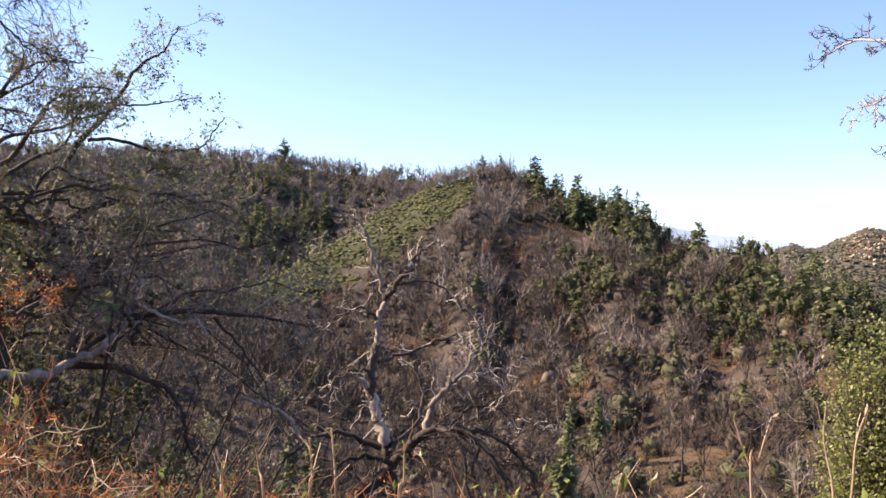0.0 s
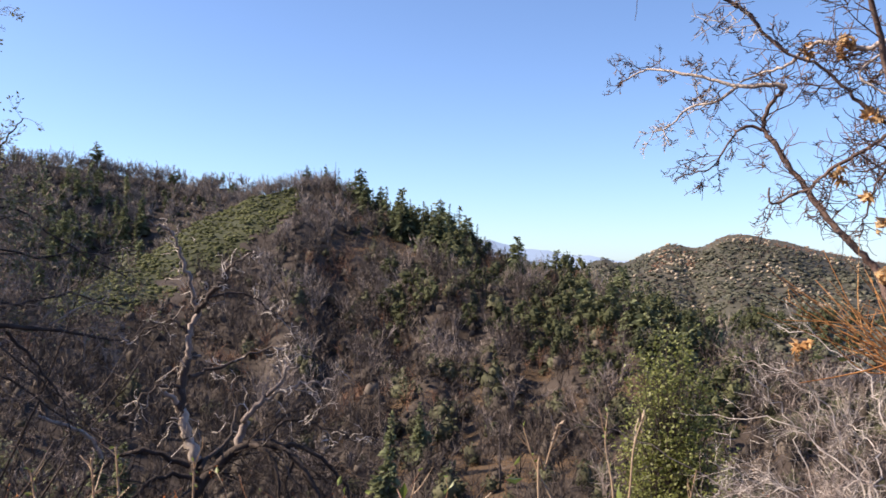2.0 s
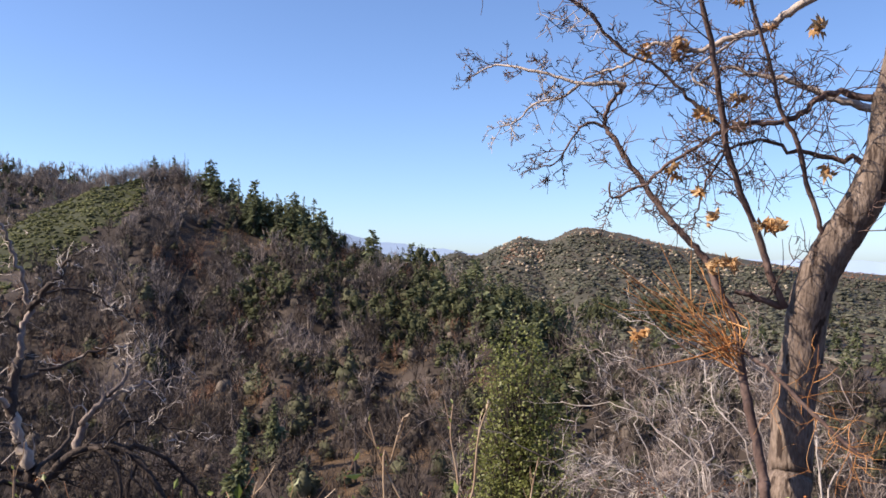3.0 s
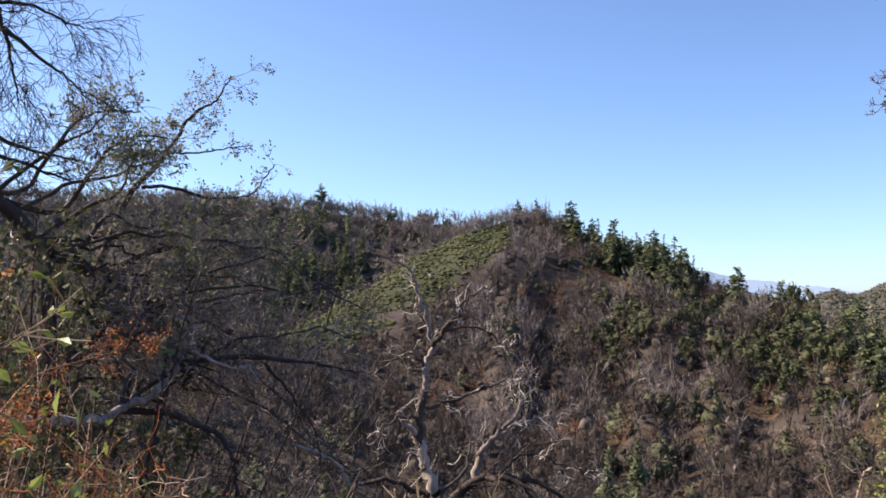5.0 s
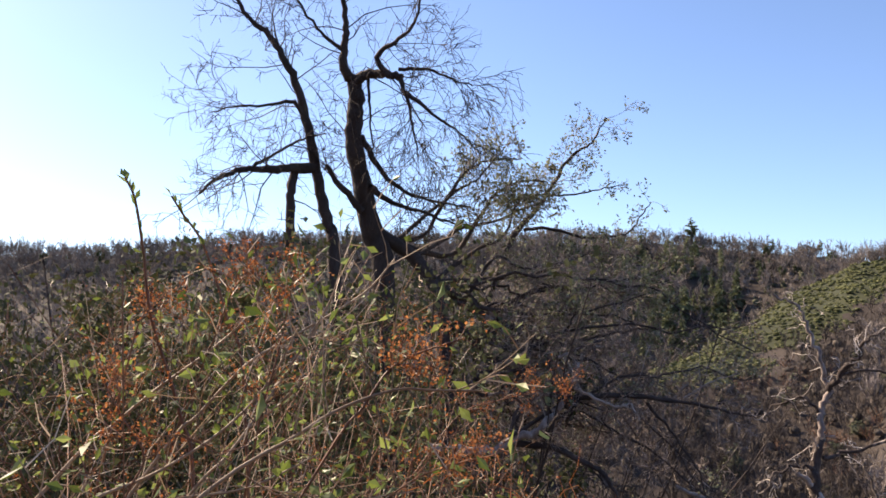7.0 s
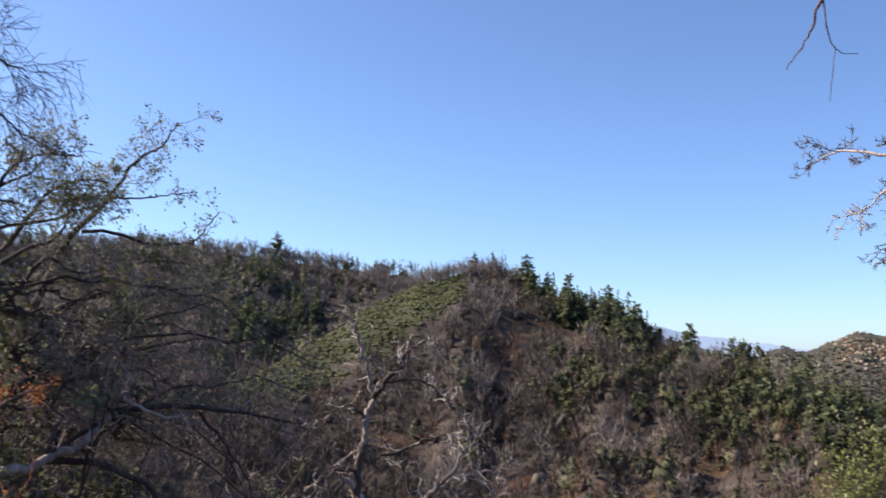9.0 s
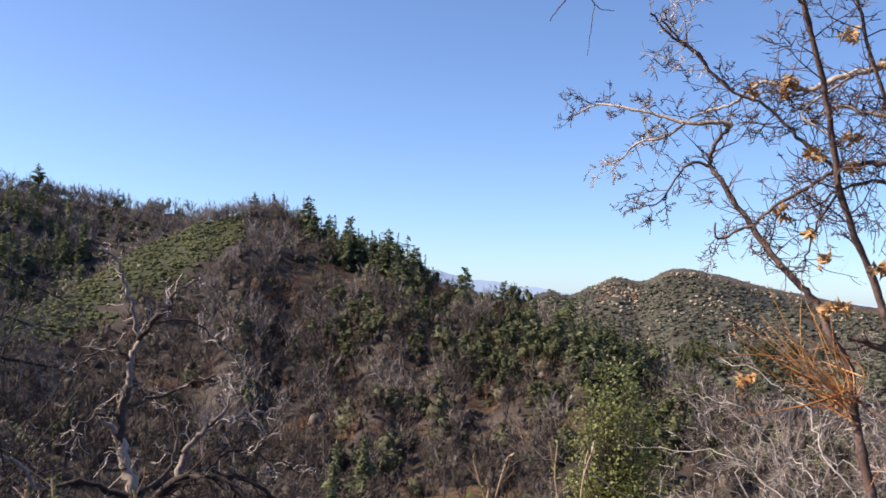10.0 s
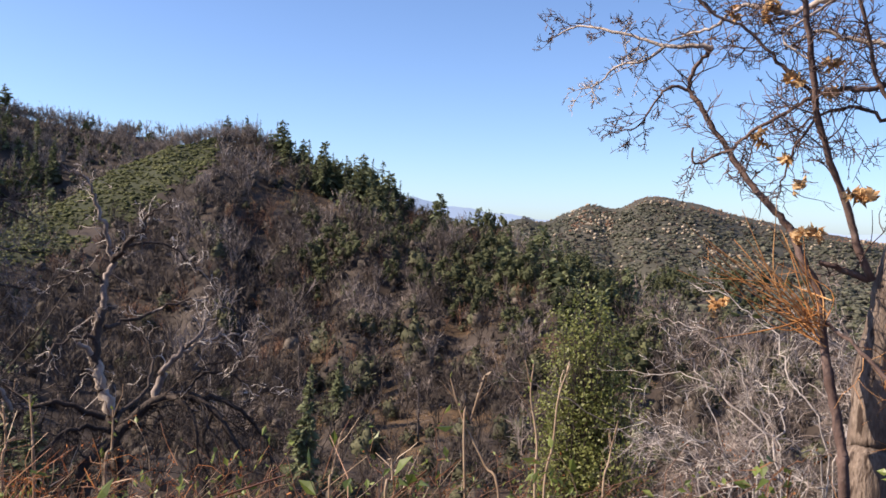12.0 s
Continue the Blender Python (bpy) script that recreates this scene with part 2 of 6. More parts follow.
def tube(geo, line, radii, sides=6, knobs=0.0):
    """A tapered round limb along a line."""
    line = np.asarray(line, float)
    k = len(line)
    way = np.gradient(line, axis=0)
    way /= np.maximum(np.linalg.norm(way, axis=1), 1e-9)[:, None]
    turn = np.linspace(0, 2 * np.pi, sides, endpoint=False)
    base = np.arange(k - 1)[:, None] * sides
    a = np.arange(sides)
    b = (a + 1) % sides
    quads = np.stack([base + a, base + b, base + b + sides, base + a + sides], -1).reshape(-1, 4)
    if sides <= 4:
        side = np.cross(way, (0.31, 0.57, 0.76))
        side /= np.maximum(np.sqrt((side * side).sum(1)), 1e-6)[:, None]
        other = np.cross(way, side)
        rr = np.asarray(radii)[:, None, None]
        geo.add((line[:, None] + rr * (np.cos(turn)[None, :, None] * side[:, None] + np.sin(turn)[None, :, None] * other[:, None])).reshape(-1, 3), quads)
        return
    side = np.cross(way[0], (0.31, 0.87, 0.38))
    side = unit(side)
    rings = []
    for i in range(k):
        side = unit(side - way[i] * (side @ way[i]))
        other = np.cross(way[i], side)
        r = radii[i] * (1 + knobs * rng.normal(size=sides)) if knobs else radii[i]
        rings.append(line[i] + (np.cos(turn) * r)[:, None] * side + (np.sin(turn) * r)[:, None] * other)
    geo.add(np.concatenate(rings), quads)


def ribbon(geo, line, r0, r1):
    """A hair-thin twig: one tapering strip."""
    line = np.asarray(line, float)
    k = len(line)
    side = np.cross(line[-1] - line[0], rng.normal(size=3))
    side = side / max(np.sqrt(side @ side), 1e-9)
    w = np.linspace(r0, r1, k)[:, None] * side
    a = np.arange(k - 1)
    geo.add(np.concatenate([line - w, line + w]), np.stack([a, a + 1, a + 1 + k, a + k], -1))


def wander(start, way, length, steps, wiggle, lift):
    """A crooked line from start: each step turns a little, and leans up or down by lift."""
    p, w, out = np.array(start, float), unit(way), [np.array(start, float)]
    for _ in range(steps):
        w = unit(w + rng.normal(size=3) * wiggle + np.array((0, 0, lift)))
        p = p + w * length / steps
        out.append(p)
    return np.array(out)


def twigs(geo, line, r0, r1, count, length, level, wiggle=0.25, lift=0.03, spread=0.9, tips=None, first=0.2, sides=3, shrink=0.55, many=3, steps=4, least=0.0016):
    """Crooked side twigs along a line, with twigs of their own. tips gathers the ends with their ways."""
    k = len(line) - 1
    for _ in range(count):
        s = first + (1 - first) * rng.random() ** 0.8
        i = min(int(s * k), k - 1)
        at = line[i] + (line[i + 1] - line[i]) * (s * k - i)
        along = unit(line[i + 1] - line[i])
        out = rng.normal(size=3)
        out = unit(out - along * (out @ along))
        ln = length * rng.uniform(0.5, 1.25) * (1.15 - 0.5 * s)
        own = wander(at, along * rng.uniform(0.3, 0.9) + out * spread, ln, steps if level else max(steps - 1, 2), wiggle, lift)
        r = max((r0 + (r1 - r0) * s) * 0.55, least)
        if level or r > 0.0065:
            tube(geo, own, np.linspace(r, max(r * 0.35, least * 0.55), len(own)), sides)
        else:
            ribbon(geo, own, r, max(r * 0.35, least * 0.55))
        if tips is not None:
            for q in range(1, len(own)):
                tips.append((own[q], unit(own[q] - own[q - 1]), level))
        if level:
            twigs(geo, own, r, r * 0.4, rng.poisson(many) + 1, ln * shrink, level - 1, wiggle, lift, spread, tips, 0.15, 3, shrink, many, steps, least)


def leaf(geo, at, way, size, wide=0.45, curl=0.25):
    """One folded leaf of four corners and a rib."""
    way = unit(way)
    side = unit(np.cross(way, rng.normal(size=3)))
    up = np.cross(side, way)
    m = at + way * size * 0.5
    geo.add(
        [at, m + side * size * wide * 0.5 + up * size * curl * 0.4, at + way * size + up * size * curl * rng.uniform(-1, 1) * 0.5, m - side * size * wide * 0.5 + up * size * curl * 0.4, m],
        [[0, 4, 1], [1, 4, 2], [2, 4, 3], [3, 4, 0]],
    )


# ---------------------------------------------------------------- the lie of the land
# by azimuth (degrees to the left) and distance from the foot of the trail
def table(az, pairs):
    a = np.array(pairs, float)
    return np.interp(az, a[:, 0], a[:, 1])


def crest_mid(az):
    e = table(az, [(-60, -9), (-40, -8), (-32, -6.5), (-26, -4.4), (-22, -2.2), (-18, -0.7), (-15, 0.1), (-12.5, 0.7), (-10, 1.7), (-7.5, 2.9), (-6, 3.8), (-4, 4.75), (-1.5, 4.9), (1.2, 4.1), (4.7, 2.4), (6.5, 0.9), (10.6, -1.4), (14, -2.6), (20, -3.4), (35, -3.6), (65, -3)])
    r = table(az, [(-60, 150), (-35, 180), (-25, 235), (-18, 285), (-10, 335), (-3, 380), (4.7, 335), (10, 270), (14, 225), (25, 190), (65, 170)])
    return e, r


def crest_back(az):
    e = table(az, [(-60, -3), (-14, -3), (-8, 1.0), (-3, 3.6), (1.5, 4.75), (5, 5.0), (9, 5.5), (12, 5.8), (20, 5.9), (30, 5.7), (37, 5.6), (41, 5.0), (47, 4.3), (70, 4)])
    return e, np.full_like(np.asarray(az, float), 520.0)


def crest_rocky(az):
    e = table(az, [(-75, -1.5), (-50, -1.0), (-41, -0.2), (-37, 0.45), (-33, 1.3), (-31.5, 1.75), (-30.3, 1.95), (-29.2, 2.2), (-28.2, 2.2), (-27.4, 1.85), (-26.6, 1.4), (-25.8, 1.45), (-25.2, 1.62), (-24.6, 1.6), (-23.9, 1.25), (-23.2, 0.95), (-22.2, 0.5), (-21.6, 0.45), (-20.9, 0.8), (-20.4, 0.6), (-19.4, 0.15), (-16, -0.8), (-10, -3), (70, -3)])
    return e, np.full_like(np.asarray(az, float), 900.0)


def rough(x, y, size, seed):
    """Cheap smooth unevenness between about -1 and 1."""
    out = np.zeros_like(np.asarray(x, float))
    own = np.random.default_rng(seed)
    for k in range(7):
        a, ph, f = own.uniform(0, 2 * np.pi), own.uniform(0, 6.28), own.uniform(0.6, 1.9)
        out = out + np.sin((x * np.cos(a) + y * np.sin(a)) * 2 * np.pi * f / size + ph)
    return out / 3.2


def ground(x, y):
    x, y = np.asarray(x, float), np.asarray(y, float)
    r = np.hypot(x, y) + 1e-6
    az = np.degrees(np.arctan2(-x, y))
    ahead = np.clip((115 - np.abs(az)) / 25, 0, 1)
    steep = table(az, [(-180, -0.45), (-110, -0.2), (-75, 0.35), (-50, 0.5), (-40, 0.56), (5, 0.58), (20, 0.48), (35, 0.33), (60, 0.22), (90, 0.0), (120, -0.3), (180, -0.45)])
    near = -steep * np.maximum(r - 0.75, 0) + 0.05 * rough(x, y, 3.0, 3) * np.clip(r - 0.8, 0, 3)
    near = np.where(near > 0, 60 * (1 - np.exp(-near / 60)), near)
    floor = -29 + 1.5 * rough(x, y, 60, 4) - 0.004 * np.maximum(r - 300, 0)
    z = np.where(ahead > 0, np.maximum(near, floor * ahead + near * (1 - ahead)), near)

    def hill(crest, foot, foot_el, bend, drop, wobble, size, seed, spurs, cuts=()):
        e, rc = crest(az)
        s = np.clip((r - foot) / (rc - foot), 0, None)
        inner = np.clip(s, 0, 1)
        el = foot_el + (e - foot_el) * (1 - (1 - inner) ** bend)
        el = el + (wobble * rough(x, y, size, seed) + spurs * np.clip((3 - az) / 4, 0.15, 1) * (np.cos(np.radians((az + 0.8 + 1.6 * rough(x, y, 130, 15)) * 36)) + 0.5 * np.cos(np.radians(az * 83 + 40 + r * 0.5)))) * 4 * inner * (1 - inner)
        for at, wide, deep, lean in cuts:
            el = el - deep * np.exp(-(((az - at - lean * (inner - 0.5)) / wide) ** 2)) * 1.5 * np.minimum(1, inner * 3) * (1 - inner) ** 1.3
        zz = 1.6 + r * np.tan(np.radians(el))
        over = np.maximum(r - rc, 0)
        return np.where(s > 0, zz - drop * over - 0.0009 * over ** 2 * (over < 400), -500)

    mid = hill(crest_mid, table(az, [(-60, 80), (0, 95), (60, 80)]), -18.0, 1.5, 0.15, 0.5, 85, 11, 0.55, [(-3.9, 0.8, 1.0, -2.5), (-8.3, 0.8, 0.7, -2.0), (1.2, 1.0, 0.7, 1.0), (-12.5, 1.0, 0.7, -3.0)])
    back = hill(crest_back, 250.0, -7.5, 1.25, 0.12, 0.35, 170, 12, 0.45, [(6.8, 4.8, 5.0, 2.0), (15.0, 2.2, -1.2, 2.0), (22, 2.5, 1.6, 2.0)])
    rocky = hill(crest_rocky, 420.0, -5.0, 1.15, 0.1, 0.2, 150, 13, 0.25, [(-26.6, 0.9, 0.7, 2.0), (-22.2, 1.0, 0.6, 2.0), (-30.5, 1.2, 0.5, -2.0)])
    front = np.clip((100 - np.abs(az)) / 20, 0, 1)
    hills = np.maximum(np.maximum(mid, back), np.maximum(rocky, -60))
    z = np.where(front > 0, np.maximum(z, hills * front - 60 * (1 - front)), z)
    return z + 0.5 * rough(x, y, 14, 5) * np.clip((r - 60) / 60, 0, 1)


def polar(az, r):
    a = np.radians(az)
    return -np.sin(a) * r, np.cos(a) * r


def greenness(az, el, p):
    """1 on the sage-green chaparral flank, 0 on the bare brush."""
    edge = table(az, [(-3, 4.2), (-1.8, 3.2), (1, 1.3), (4.7, -0.7), (7.3, -2.4), (10, -3.2), (12.5, -3.6)])
    flank = (az > -2.2) & (az < 12.5) & (el > edge + 0.6 * rough(p[:, 0], p[:, 1], 30, 21))
    return flank.astype(float)


azs = np.concatenate([np.arange(-180, -65, 5.0), np.arange(-65, 70, 0.55), np.arange(70, 180, 5.0)])
rads = np.concatenate([np.linspace(0.0, 12, 30), np.geomspace(12.6, 90, 22), np.arange(95, 560, 5.0), np.geomspace(570, 1100, 50), np.geomspace(1200, 4700, 8)])
A, Rr = np.meshgrid(azs, rads, indexing="ij")
gx, gy = polar(A, Rr)
gz = ground(gx, gy)
gz = np.where(Rr > 1150, np.minimum(gz, -40), gz)
na, nr = A.shape
ii, jj = np.meshgrid(np.arange(na), np.arange(nr - 1), indexing="ij")
i2 = (ii + 1) % na
quads = np.stack([ii * nr + jj, ii * nr + jj + 1, i2 * nr + jj + 1, i2 * nr + jj], -1).reshape(-1, 4)
g = Geo()
g.add(np.stack([gx, gy, gz], -1).reshape(-1, 3), quads[:, ::-1])
ground_mesh = g.mesh("ground", M_GROUND, True)
ground_mesh.materials.append(M_GRAVEL)
ground_mesh.materials.append(M_TAN)
ground_mesh.materials.append(M_CHAPSOIL)
qa, qr, qx, qy, qz = A[ii, jj].ravel(), Rr[ii, jj].ravel(), gx[ii, jj].ravel(), gy[ii, jj].ravel(), gz[ii, jj].ravel()
qe = np.degrees(np.arctan2(qz - 1.6, qr + 1e-6))
kind_of = np.where((qr > 430) & (qa < -11), 1, np.where((qr > 60) & (qr < 300) & (qa > -28) & (qa < -8) & (qe < -6.5) & (rough(qx, qy, 30, 23) > 0.1), 2, 0))
kind_of = np.where((kind_of == 0) & (qr > 150) & (qr < crest_mid(qa)[1] + 15) & (greenness(qa, qe, np.stack([qx, qy, qz], -1)) > 0.5), 3, kind_of)
if len(ground_mesh.polygons) == len(kind_of):
    ground_mesh.polygons.foreach_set("material_index", kind_of)
tagged(new("ground", ground_mesh), label="brown brushy canyon slopes of dry soil and litter", category="ground", kind="structure")

# range on the horizon; its haze is painted in as pale blue
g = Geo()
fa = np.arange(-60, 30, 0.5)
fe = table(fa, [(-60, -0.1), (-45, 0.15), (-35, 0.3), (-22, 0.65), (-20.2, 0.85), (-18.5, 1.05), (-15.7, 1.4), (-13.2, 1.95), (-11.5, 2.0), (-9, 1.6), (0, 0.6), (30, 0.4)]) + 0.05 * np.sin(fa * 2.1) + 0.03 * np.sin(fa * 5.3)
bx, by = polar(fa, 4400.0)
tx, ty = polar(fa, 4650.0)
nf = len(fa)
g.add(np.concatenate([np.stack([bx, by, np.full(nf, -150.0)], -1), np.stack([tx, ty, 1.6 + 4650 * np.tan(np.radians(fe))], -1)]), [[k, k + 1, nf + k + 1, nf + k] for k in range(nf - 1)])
tagged(new("backdrop", g.mesh("backdrop", M_FAR, True)), label="far mountain range with pale blue haze in its colour", category="mountains", kind="structure")


# ---------------------------------------------------------------- brush on the far slopes
def bush_bare(seed, blades=42, spread=1.3, high=1.0):
    """A low leafless dome of forked stems and twigs, as slim three-cornered blades; about one unit high."""
    own = np.random.default_rng(seed)
    v, f = [], []
    for k in range(blades):
        a, lean = own.uniform(0, 6.28), spread * own.random() ** 0.7
        root = np.array([np.cos(a), np.sin(a), 0]) * own.uniform(0, 0.2)
        ln = own.uniform(0.5, 0.95) * high
        way = unit((np.cos(a) * lean, np.sin(a) * lean, 1.0))
        if k % 4:
            root = root + way * own.uniform(0.25, 0.75) * high
            ln *= 0.42
            way = unit(way + own.normal(size=3) * 0.75)
        side = unit(np.cross(way, own.normal(size=3))) * own.uniform(0.006, 0.018)
        v += [root - side, root + side, root + way * ln]
        f.append([3 * k, 3 * k + 1, 3 * k + 2])
    return np.array(v), np.array(f)


def lumpy_shell(own, centre, radius, lumps=7, rings=6, around=12, low=1.9, crease=0.3):
    """A closed-topped lumpy shell of foliage with creases between its lumps."""
    ways = own.normal(size=(lumps, 3)) + (0, 0, 0.5)
    ways /= np.linalg.norm(ways, axis=1)[:, None]
    th, ph = np.meshgrid(np.linspace(0.12, low, rings), np.linspace(0, 2 * np.pi, around, endpoint=False), indexing="ij")
    ph = ph + th * 0.3
    d = np.stack([np.sin(th) * np.cos(ph), np.sin(th) * np.sin(ph), np.cos(th)], -1).reshape(-1, 3)
    close = (d @ ways.T).max(1)
    q = 1 - crease + crease * np.exp(-(np.arccos(np.clip(close, -1, 1)) / 0.5) ** 2) + own.normal(size=len(d)) * 0.05
    v = np.asarray(centre) + d * q[:, None] * np.asarray(radius)
    f = [[i * around + k, (i + 1) * around + k, (i + 1) * around + (k + 1) % around, i * around + (k + 1) % around] for i in range(rings - 1) for k in range(around)]
    f += [[0, 2 * j + 1, 2 * j + 2, 2 * j + 3] for j in range((around - 2) // 2)]
    return v, f, d


def bush_leafy(seed, leaves=120, size=0.1, flat=0.75, twiggy=False, rings=5, around=9):
    """A lumpy crown: a core with a thick uneven coat of leaf clumps, or of bare twigs."""
    own = np.random.default_rng(seed)
    wide = np.array((0.5, 0.5, 0.62 * flat)) * own.uniform(0.8, 1.2, 3)
    ctr = np.array((0, 0, 0.32 * flat))
    v, q, d = lumpy_shell(own, ctr, wide * (0.58 if twiggy else 0.72), own.integers(5, 9), rings, around, crease=0.45)
    f = [t for k in q for t in (k[:3], [k[0], k[2], k[3]])]
    v, m = list(v), len(v)
    for k in range(leaves):
        i, j = own.integers(m), own.integers(m)
        out = (v[i] - ctr) * own.uniform(1.0, 1.75 if twiggy else 1.42) + own.normal(size=3) * 0.05
        p, n = ctr + out, d[i]
        if p[2] < 0.0:
            continue
        if twiggy:
            way = unit(n + own.normal(size=3) * 0.55) * own.uniform(0.08, 0.24)
            side = unit(np.cross(way, own.normal(size=3))) * own.uniform(0.005, 0.013)
            f.append([len(v), len(v) + 1, len(v) + 2])
            v += [p - way * 0.4 - side, p - way * 0.4 + side, p + way * 0.6]
            continue
        a = unit(np.cross(n + own.normal(size=3) * 0.5, own.normal(size=3)))
        b = unit(np.cross(a, n + own.normal(size=3) * 0.5))
        s = size * own.uniform(0.5, 1.25)
        f.append([len(v), len(v) + 1, len(v) + 2])
        v += [p - a * s * 0.55 - b * s * 0.3, p + a * s * 0.55 - b * s * 0.35, p + b * s * 0.65 + a * s * own.uniform(-0.3, 0.3)]
    return np.array(v), np.array(f)


def tree_bare(seed, limbs=9, fine=70, thick=0.006):
    """A unit-high leafless tree: forked stem and a rounded haze of twigs, as slim blades."""
    own = np.random.default_rng(seed)
    v, f, ends = [], [], []

    def blade(a, b, w):
        side = unit(np.cross(b - a, own.normal(size=3))) * w
        f.append([len(v), len(v) + 1, len(v) + 2])
        v.extend([a - side, a + side, b])

    for k in range(limbs):
        a = own.uniform(0, 6.28)
        fork = np.array([0, 0, own.uniform(0.0, 0.35)]) + own.normal(size=3) * 0.02
        tip = np.array([math.cos(a), math.sin(a), 0]) * 0.42 * own.random() ** 0.6 + np.array([0, 0, own.uniform(0.55, 0.95)])
        blade(fork, tip, own.uniform(0.007, 0.012))
        ends.append((fork, tip))
    blade(np.array([0, 0, -0.03]), np.array([0.02, 0, 0.6]), 0.017)
    for _ in range(fine):
        p, q = ends[own.integers(len(ends))]
        at = p + (q - p) * own.uniform(0.25, 0.95)
        way = unit(unit(q - p) + own.normal(size=3) * 0.62 + (0, 0, 0.25))
        blade(at, at + way * own.uniform(0.1, 0.28), own.uniform(thick * 0.6, thick * 1.3))
    return np.array(v), np.array(f)


def scatter(name, label, category, mat, kinds, places, sizes, tall=1.0):
    """Many plants of a few kinds in one mesh; each turned and sized."""
    own = np.random.default_rng(len(name) * 31 + len(places))
    g = Geo()
    which = own.integers(len(kinds), size=len(places))
    for k, (v, f) in enumerate(kinds):
        p = places[which == k]
        if not len(p):
            continue
        s = sizes[which == k]
        turn = own.uniform(0, 6.28, len(p))
        c, n = np.cos(turn), np.sin(turn)
        h = tall * own.uniform(0.75, 1.3, len(p))
        x = (v[None, :, 0] * c[:, None] - v[None, :, 1] * n[:, None]) * s[:, None] + p[:, 0, None]
        y = (v[None, :, 0] * n[:, None] + v[None, :, 1] * c[:, None]) * s[:, None] + p[:, 1, None]
        z = v[None, :, 2] * (s * h)[:, None] + p[:, 2, None]
        faces = (f[None] + (np.arange(len(p)) * len(v))[:, None, None]).reshape(-1, f.shape[1])
        g.add(np.stack([x, y, z], -1).reshape(-1, 3), faces)
    return tagged(new(name, g.mesh(name, mat, True)), label=label, category=category, kind="stuff")


def spots(count, az0, az1, r0, r1, seed, power=0.5):
    """Random places in a stretch of the land, even over its area."""
    own = np.random.default_rng(seed)
    az = own.uniform(az0, az1, count)
    r = (r0 ** (1 / power) + own.random(count) * (r1 ** (1 / power) - r0 ** (1 / power))) ** power
    x, y = polar(az, r)
    return az, r, np.stack([x, y, ground(x, y) - 0.1], -1), own


def on_mid(az, r):
    return r < crest_mid(az)[1] + 12


def height_angle(p):
    return np.degrees(np.arctan2(p[:, 2] - 1.6, np.hypot(p[:, 0], p[:, 1])))


def lush(az, el, p):
    """1 where olive-green scrub and trees gather on the lower spur."""
    low = table(az, [(-60, -14), (-26, -14), (-20, -9), (-16, -5.0), (-12, -3.2), (-10, -1.8), (-6, 0.4)])
    high = table(az, [(-60, -2), (-34, -3), (-26, -2.6), (-20, -0.2), (-14, 0.6), (-10, 1.4), (-6, 3.4)])
    w = 0.8 * rough(p[:, 0], p[:, 1], 45, 22)
    return ((az < -5.5) & (el > low + w) & (el < high + w + 1.0)).astype(float)


LEAFY_SMALL = [bush_leafy(300 + k, leaves=30, size=0.14, rings=4, around=7) for k in range(6)]
MOUNDS = [bush_leafy(400 + k, leaves=70, twiggy=True, rings=4, around=7) for k in range(8)]
BARE = [bush_bare(k) for k in range(8)]
BARE_FINE = [bush_bare(40 + k, blades=80, spread=1.3) for k in range(6)]
LEAFY = [bush_leafy(k, leaves=120, size=0.1) for k in range(8)]
TREES = [tree_bare(200 + k, 9, 95, 0.008) for k in range(10)]
TREES_FAR = [tree_bare(260 + k, 8, 75, 0.015) for k in range(10)]
TREES_FINE = [tree_bare(220 + k, 11, 120, 0.0065) for k in range(8)]
LEAFY_FINE = [bush_leafy(320 + k, leaves=130, twiggy=True, rings=4, around=8) for k in range(5)]
LEAFY_LIGHT = [bush_leafy(100 + k, leaves=9, size=0.22, rings=3, around=5) for k in range(8)]
TUFT = [bush_bare(80 + k, blades=14, spread=0.9, high=0.8) for k in range(4)]

az, r, p, own = spots(21000, -60, 62, 90, 395, 1)
keep = on_mid(az, r)
az, r, p = az[keep], r[keep], p[keep]
el = height_angle(p)
gr, lu = greenness(az, el, p), lush(az, el, p)
u = own.random(len(az))
grassy = (el < -6.5) & (az < -8) & (az > -28) & (rough(p[:, 0], p[:, 1], 30, 23) > -0.15)
glade = (az > -9.6) & (az < -3.8) & (el > 0.75 + 0.2 * rough(p[:, 0], p[:, 1], 25, 27)) & (el < 1.9)
bare = (gr < 0.5) & ~glade & (u > 0.35 * lu + 0.06) & ~(grassy & (u < 0.6))
s = own.uniform(2.2, 5.2, len(az)) * np.where(r < 150, 0.8, 1.0)
w = rough(p[:, 0], p[:, 1], 55, 24) + own.normal(size=len(az)) * 0.45
s = s * np.where((az > -2.5) & (az < 12.5) & (greenness(az, el + 0.9, p) > 0.5), 0.6, 1.0)
near_bare = bare & (r < 165)
far_bare = bare & (r >= 165)
pick = own.random(len(az))
under, mound, tall_one = pick < 0.12, (pick >= 0.12) & (pick < 0.45), pick >= 0.45
pale = (w > 0.45) & ~((az > 0.5) & (el < 0.5))
